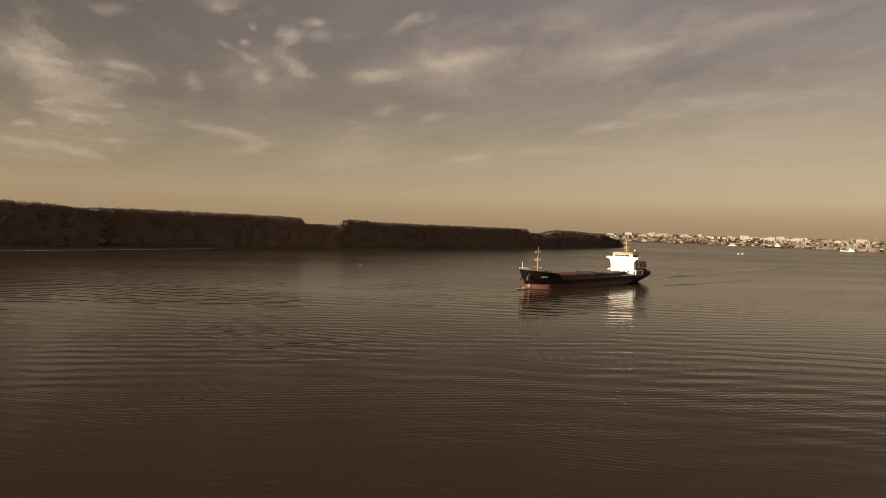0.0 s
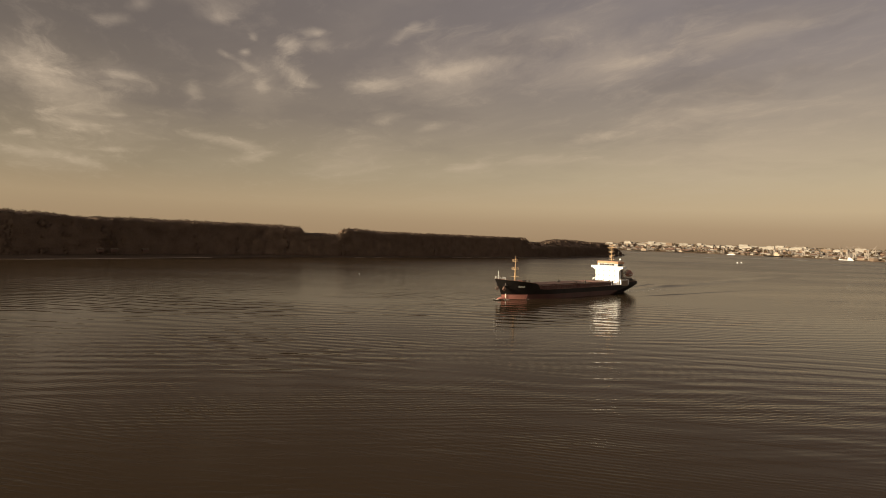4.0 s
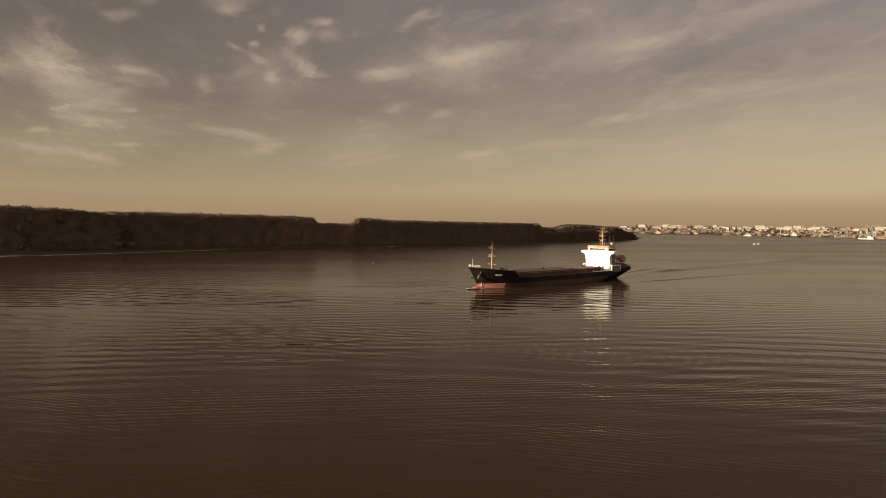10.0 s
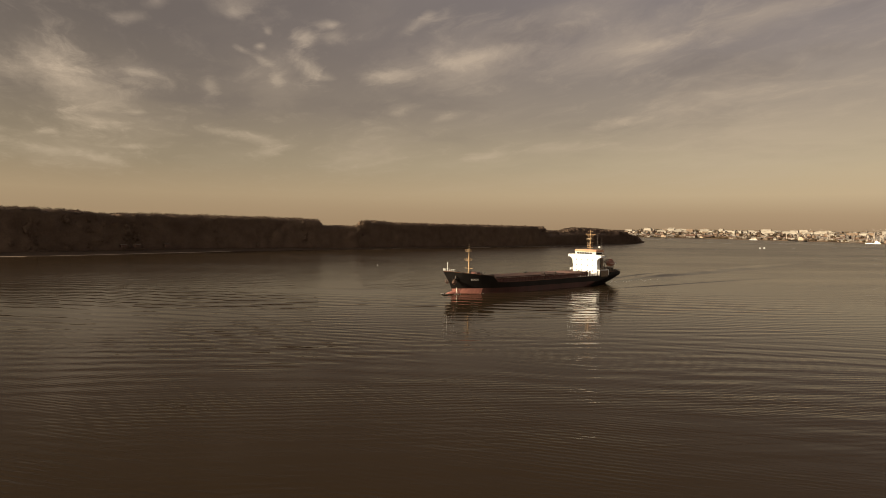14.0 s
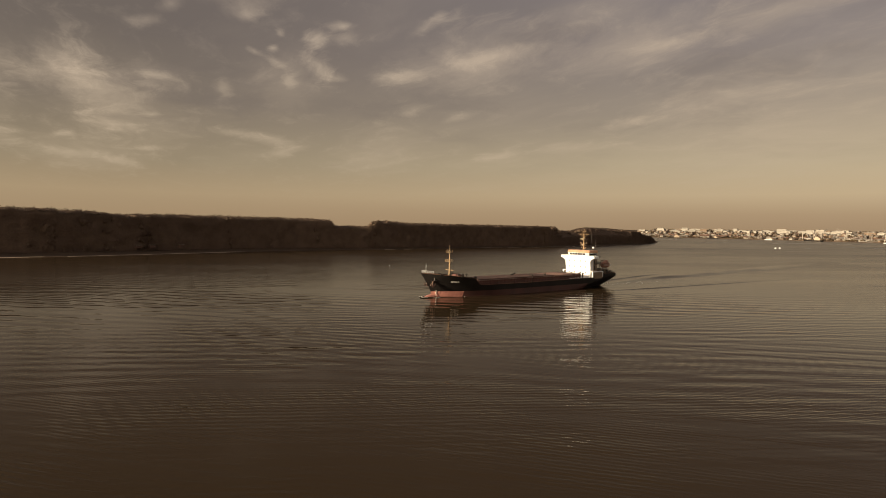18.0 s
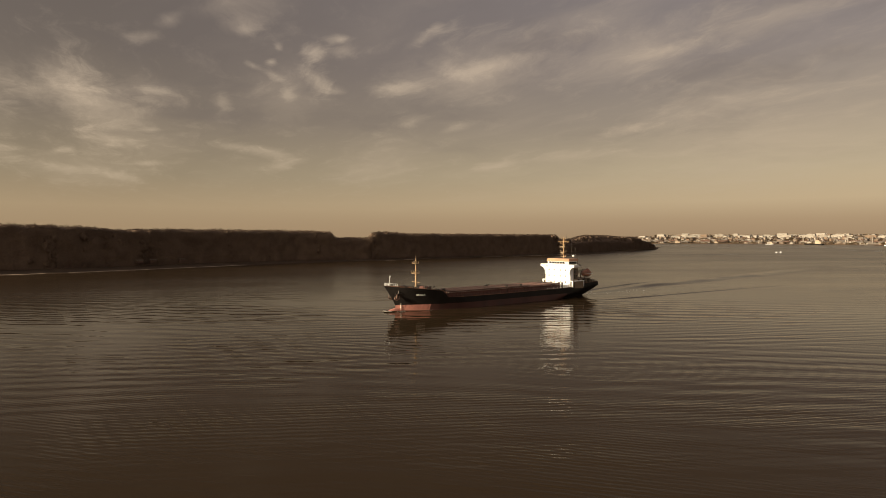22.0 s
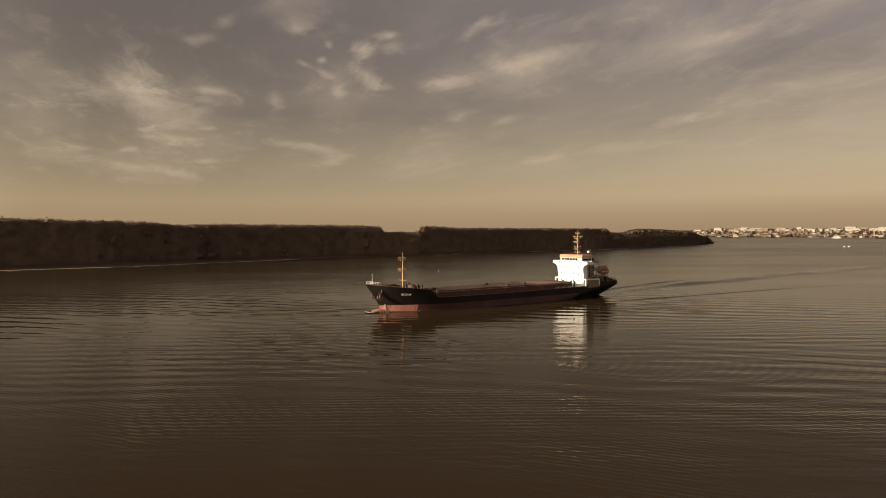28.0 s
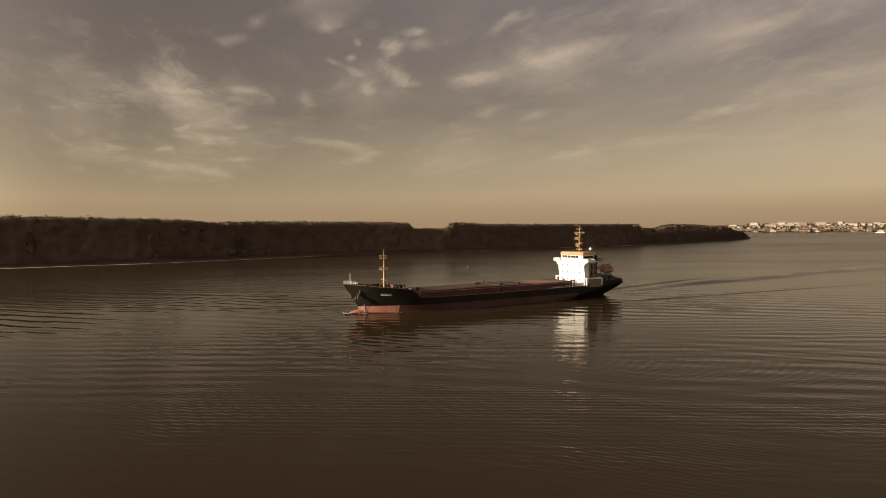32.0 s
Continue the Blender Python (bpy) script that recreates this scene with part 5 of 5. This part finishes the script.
    for x, y, nx, ny in quay(11):
        a = math.degrees(math.atan2(x, y))
        if a < 15 or a > 46:
            continue
        for d in (8, 40, 100, 130, 190, 215, 290, 380, 480, 560, 610, 640):
            if rng.random() < 0.45:
                continue
            px, py, pz = place(x, y, nx, ny, d + rng.uniform(-14, 14))
            r = rng.uniform(4, 9)
            for _ in range(24):
                u = Vector((rng.gauss(0, 1), rng.gauss(0, 1), abs(rng.gauss(0, 1)))).normalized()
                c = Vector((px, py, pz + r * 0.4)) + u * r * rng.uniform(0.6, 1.0)
                p = u.orthogonal().normalized()
                q, k = u.cross(p), rng.uniform(1.2, 2.4)
                green.face(c + p * k, c + q * k, c - p * k, c - q * k)
    solo("town_trees", green, LEAF_FAR, "brownish trees between the houses of the town", "trees", kind="stuff")

    # harbour cranes
    pale = material("pale_crane_paint", (0.34, 0.3, 0.26), 0.6, scale=0.2, vary=0.15)
    crane = thing("harbour_crane", "pale lattice harbour crane on four legs", "crane", "cranes on the quay")
    for sx in (-5, 5):
        for sy in (-5, 5):
            part("leg", Shape().tube((sx, sy, -1), (sx * 0.35, sy * 0.35, 15), 0.8, 0.6, 6), pale, crane)
    part("portal", Shape().box(-5.5, 5.5, -5.5, 5.5, 5, 6.2), pale, crane)
    part("turntable", Shape().box(-2.6, 2.6, -2.6, 2.6, 14.5, 16), pale, crane)
    part("cab", Shape().block(-3.5, 4.5, -2.5, 2.5, 16, 21, 0.3), pale, crane)
    part("tower", Shape().tube((-1, 0, 21), (-1.6, 0, 31), 1.0, 0.5, 6), pale, crane)
    j = Shape()
    for y in (-1.1, 1.1):
        j.tube((3, y, 18), (24, y * 0.3, 40), 0.42, 0.3, 5)
    for k in range(6):
        u = k / 6
        j.tube((3 + 21 * u, -1.1 + 0.8 * u, 18 + 22 * u), (3 + 21 * (u + 0.16), 1.1 - 0.8 * u, 18 + 22 * (u + 0.16)), 0.2, 0.2, 4)
    part("jib", j, pale, crane, "raised lattice jib")
    part("tie", Shape().tube((-1.6, 0, 31), (22, 0, 38), 0.2, 0.2, 4).tube((-1.6, 0, 31), (-6, 0, 22), 0.3, 0.3, 4), pale, crane)
    part("counterweight", Shape().box(-7.5, -4.5, -1.6, 1.6, 19, 22), pale, crane)
    first = True
    for az, turn in ((30.6, 200), (31.1, 20), (32.6, 160), (35.4, 215), (35.75, 20), (36.1, 160), (36.9, 170), (37.1, 10), (40, 100)):
        best = min(quay(10), key=lambda q: abs(math.degrees(math.atan2(q[0], q[1])) - az))
        px, py, pz = place(*best, 9 + rng.uniform(0, 5))
        m = Matrix.Translation((px, py, pz)) @ Matrix.Rotation(radians(turn), 4, "Z")
        ob = crane if first else copy_thing(crane, m)
        ob.matrix_basis = m @ Matrix.Scale(1.3, 4)
        first = False
    for az, d, h, r in ((29.75, 12, 34, 2.2), (34.2, 20, 26, 1.2), (36.85, 60, 36, 1.1)):
        best = min(quay(10), key=lambda q: abs(math.degrees(math.atan2(q[0], q[1])) - az))
        px, py, pz = place(*best, d)
        t = thing("tall_tower", "slim pale tower standing by the quay", "tower", "", Matrix.Translation((px, py, pz)))
        part("shaft", Shape().tube((0, 0, -2), (0, 0, h), r, r * 0.8, 10), pale, t)
        part("head", Shape().tube((0, 0, h), (0, 0, h + 2), r * 1.3, r * 1.1, 10), pale, t)

    # vessels lying off the quay
    def small_ship(m, length, label, hullmat, housemat=PALE, name="moored_ship"):
        t = thing(name, label, "ship", "", m)
        w = length * 0.09
        deck = [(-0.5, -w), (-0.5, w), (0.3, w), (0.5, 0), (0.3, -w)]
        s = Shape().loft([[(x * length * 0.94, y * 0.85, -0.5) for x, y in deck], [(x * length, y, length * 0.06) for x, y in deck]], cap=True)
        part("hull", s, hullmat, t)
        part("deckhouse", Shape().block(-0.4 * length, -0.1 * length, -w * 0.75, w * 0.75, length * 0.06, length * 0.17, 0.15), housemat, t)
        part("bridge", Shape().block(-0.3 * length, -0.14 * length, -w * 0.6, w * 0.6, length * 0.17, length * 0.24, 0.15), housemat, t)
        part("mast", Shape().tube((-0.2 * length, 0, length * 0.24), (-0.2 * length, 0, length * 0.42), 0.3, 0.15), OCHRE, t)
        part("funnel", Shape().tube((-0.36 * length, 0, length * 0.17), (-0.36 * length, 0, length * 0.26), 0.9), BLACK, t)

    small_ship(pose(1500, 2080, 0, rz=150), 46, "white passenger vessel lying off the quay", WHITE, WHITE)
    small_ship(pose(1425, 2410, 0, rz=115), 80, "dark barge-like ship moored at the quay", BLACK)
    small_ship(pose(1180, 2790, 0, rz=160), 50, "dark moored ship before the town", BLACK)
    small_ship(pose(960, 2700, 0, rz=170), 70, "grey moored ship before the town", STEEL)
    small_ship(pose(1350, 2610, 0, rz=120), 40, "pale moored vessel at the quay", WHITE)
    for x, y, rz in ((559, 1057, 110), (576, 1074, -75)):
        t = thing("motor_boat", "small white motor boat lying on the river", "boat", "boats on the river", pose(x, y, 0, rz=rz) @ Matrix.Scale(0.55, 4))
        deck = [(-3, -1.4), (-3, 1.4), (1.5, 1.4), (4, 0), (1.5, -1.4)]
        part("hull", Shape().loft([[(x2 * 0.85, y2 * 0.7, -0.3) for x2, y2 in deck], [(x2, y2, 1.2) for x2, y2 in deck]], cap=True), WHITE, t)
        part("cabin", Shape().block(-1.6, 1.2, -1.1, 1.1, 1.2, 3.6, 0.25), WHITE, t)
        part("windscreen", Shape().box(1.15, 1.3, -0.9, 0.9, 1.9, 2.6), GLASS, t)
    b = thing("channel_buoy", "small pale channel buoy afloat on the river", "buoy", "", pose(-51, 381, -0.15, 14, 12))
    part("float", Shape().tube((0, 0, -0.4), (0, 0, 0.25), 0.4, 0.36, 12), BUFF, b)
    part("top_mark", Shape().tube((0, 0, 0.25), (0, 0, 0.8), 0.24, 0.12, 8), WHITE, b)


town()


def wash_lines():
    """Old wash that still runs over the river as low ridges."""
    old = [([(346, 568), (325, 511), (341, 501), (362, 495)], 2.6), ([(429, 773), (384, 660)], 3.0), ([(545, 922), (493, 793)], 3.4),
           ([(508, 780), (496, 710), (438, 595), (452, 578)], 6.0), ([(292, 411), (288, 395), (255, 338)], 2.2), ([(206, 299), (216, 302), (228, 309)], 1.6),
           ([(224, 296), (231, 299), (239, 298)], 1.4), ([(210, 585), (266, 652), (366, 787)], 3.6), ([(279, 832), (407, 958), (573, 1122)], 4.6), ([(200, 512), (211, 511)], 2.5)]
    for line, half in old:
        solo("wake_trail", wash_ridge(line, half * 0.7, half, 0.085 * half), WATER, "low ridge of ripples remaining from an earlier wash", "wake", "old wash lines", smooth=True)


wash_lines()


def motions():
    """The ship and its wash run down the river on one gently curved track."""
    rows = []
    for k in range(17):
        t = 2.0 * k
        u = t / 32
        x = 77.35 - 89.48 * u - 5.2 * u * u
        y = 293.36 - 77.09 * u - 16.94 * u * u
        rows.append((t, pose(x, y, 0, rz=221.03 - 3.65 * (u - 0.5))))
    walk(SHIP, rows)
    # the ripples drift slowly down the river
    walk(RIVER, [(t, pose(-0.3 * t, -0.24 * t, 0)) for t in (0.0, 8.0, 16.0, 24.0, 32.0)])
    walk(WASH, rows)


motions()
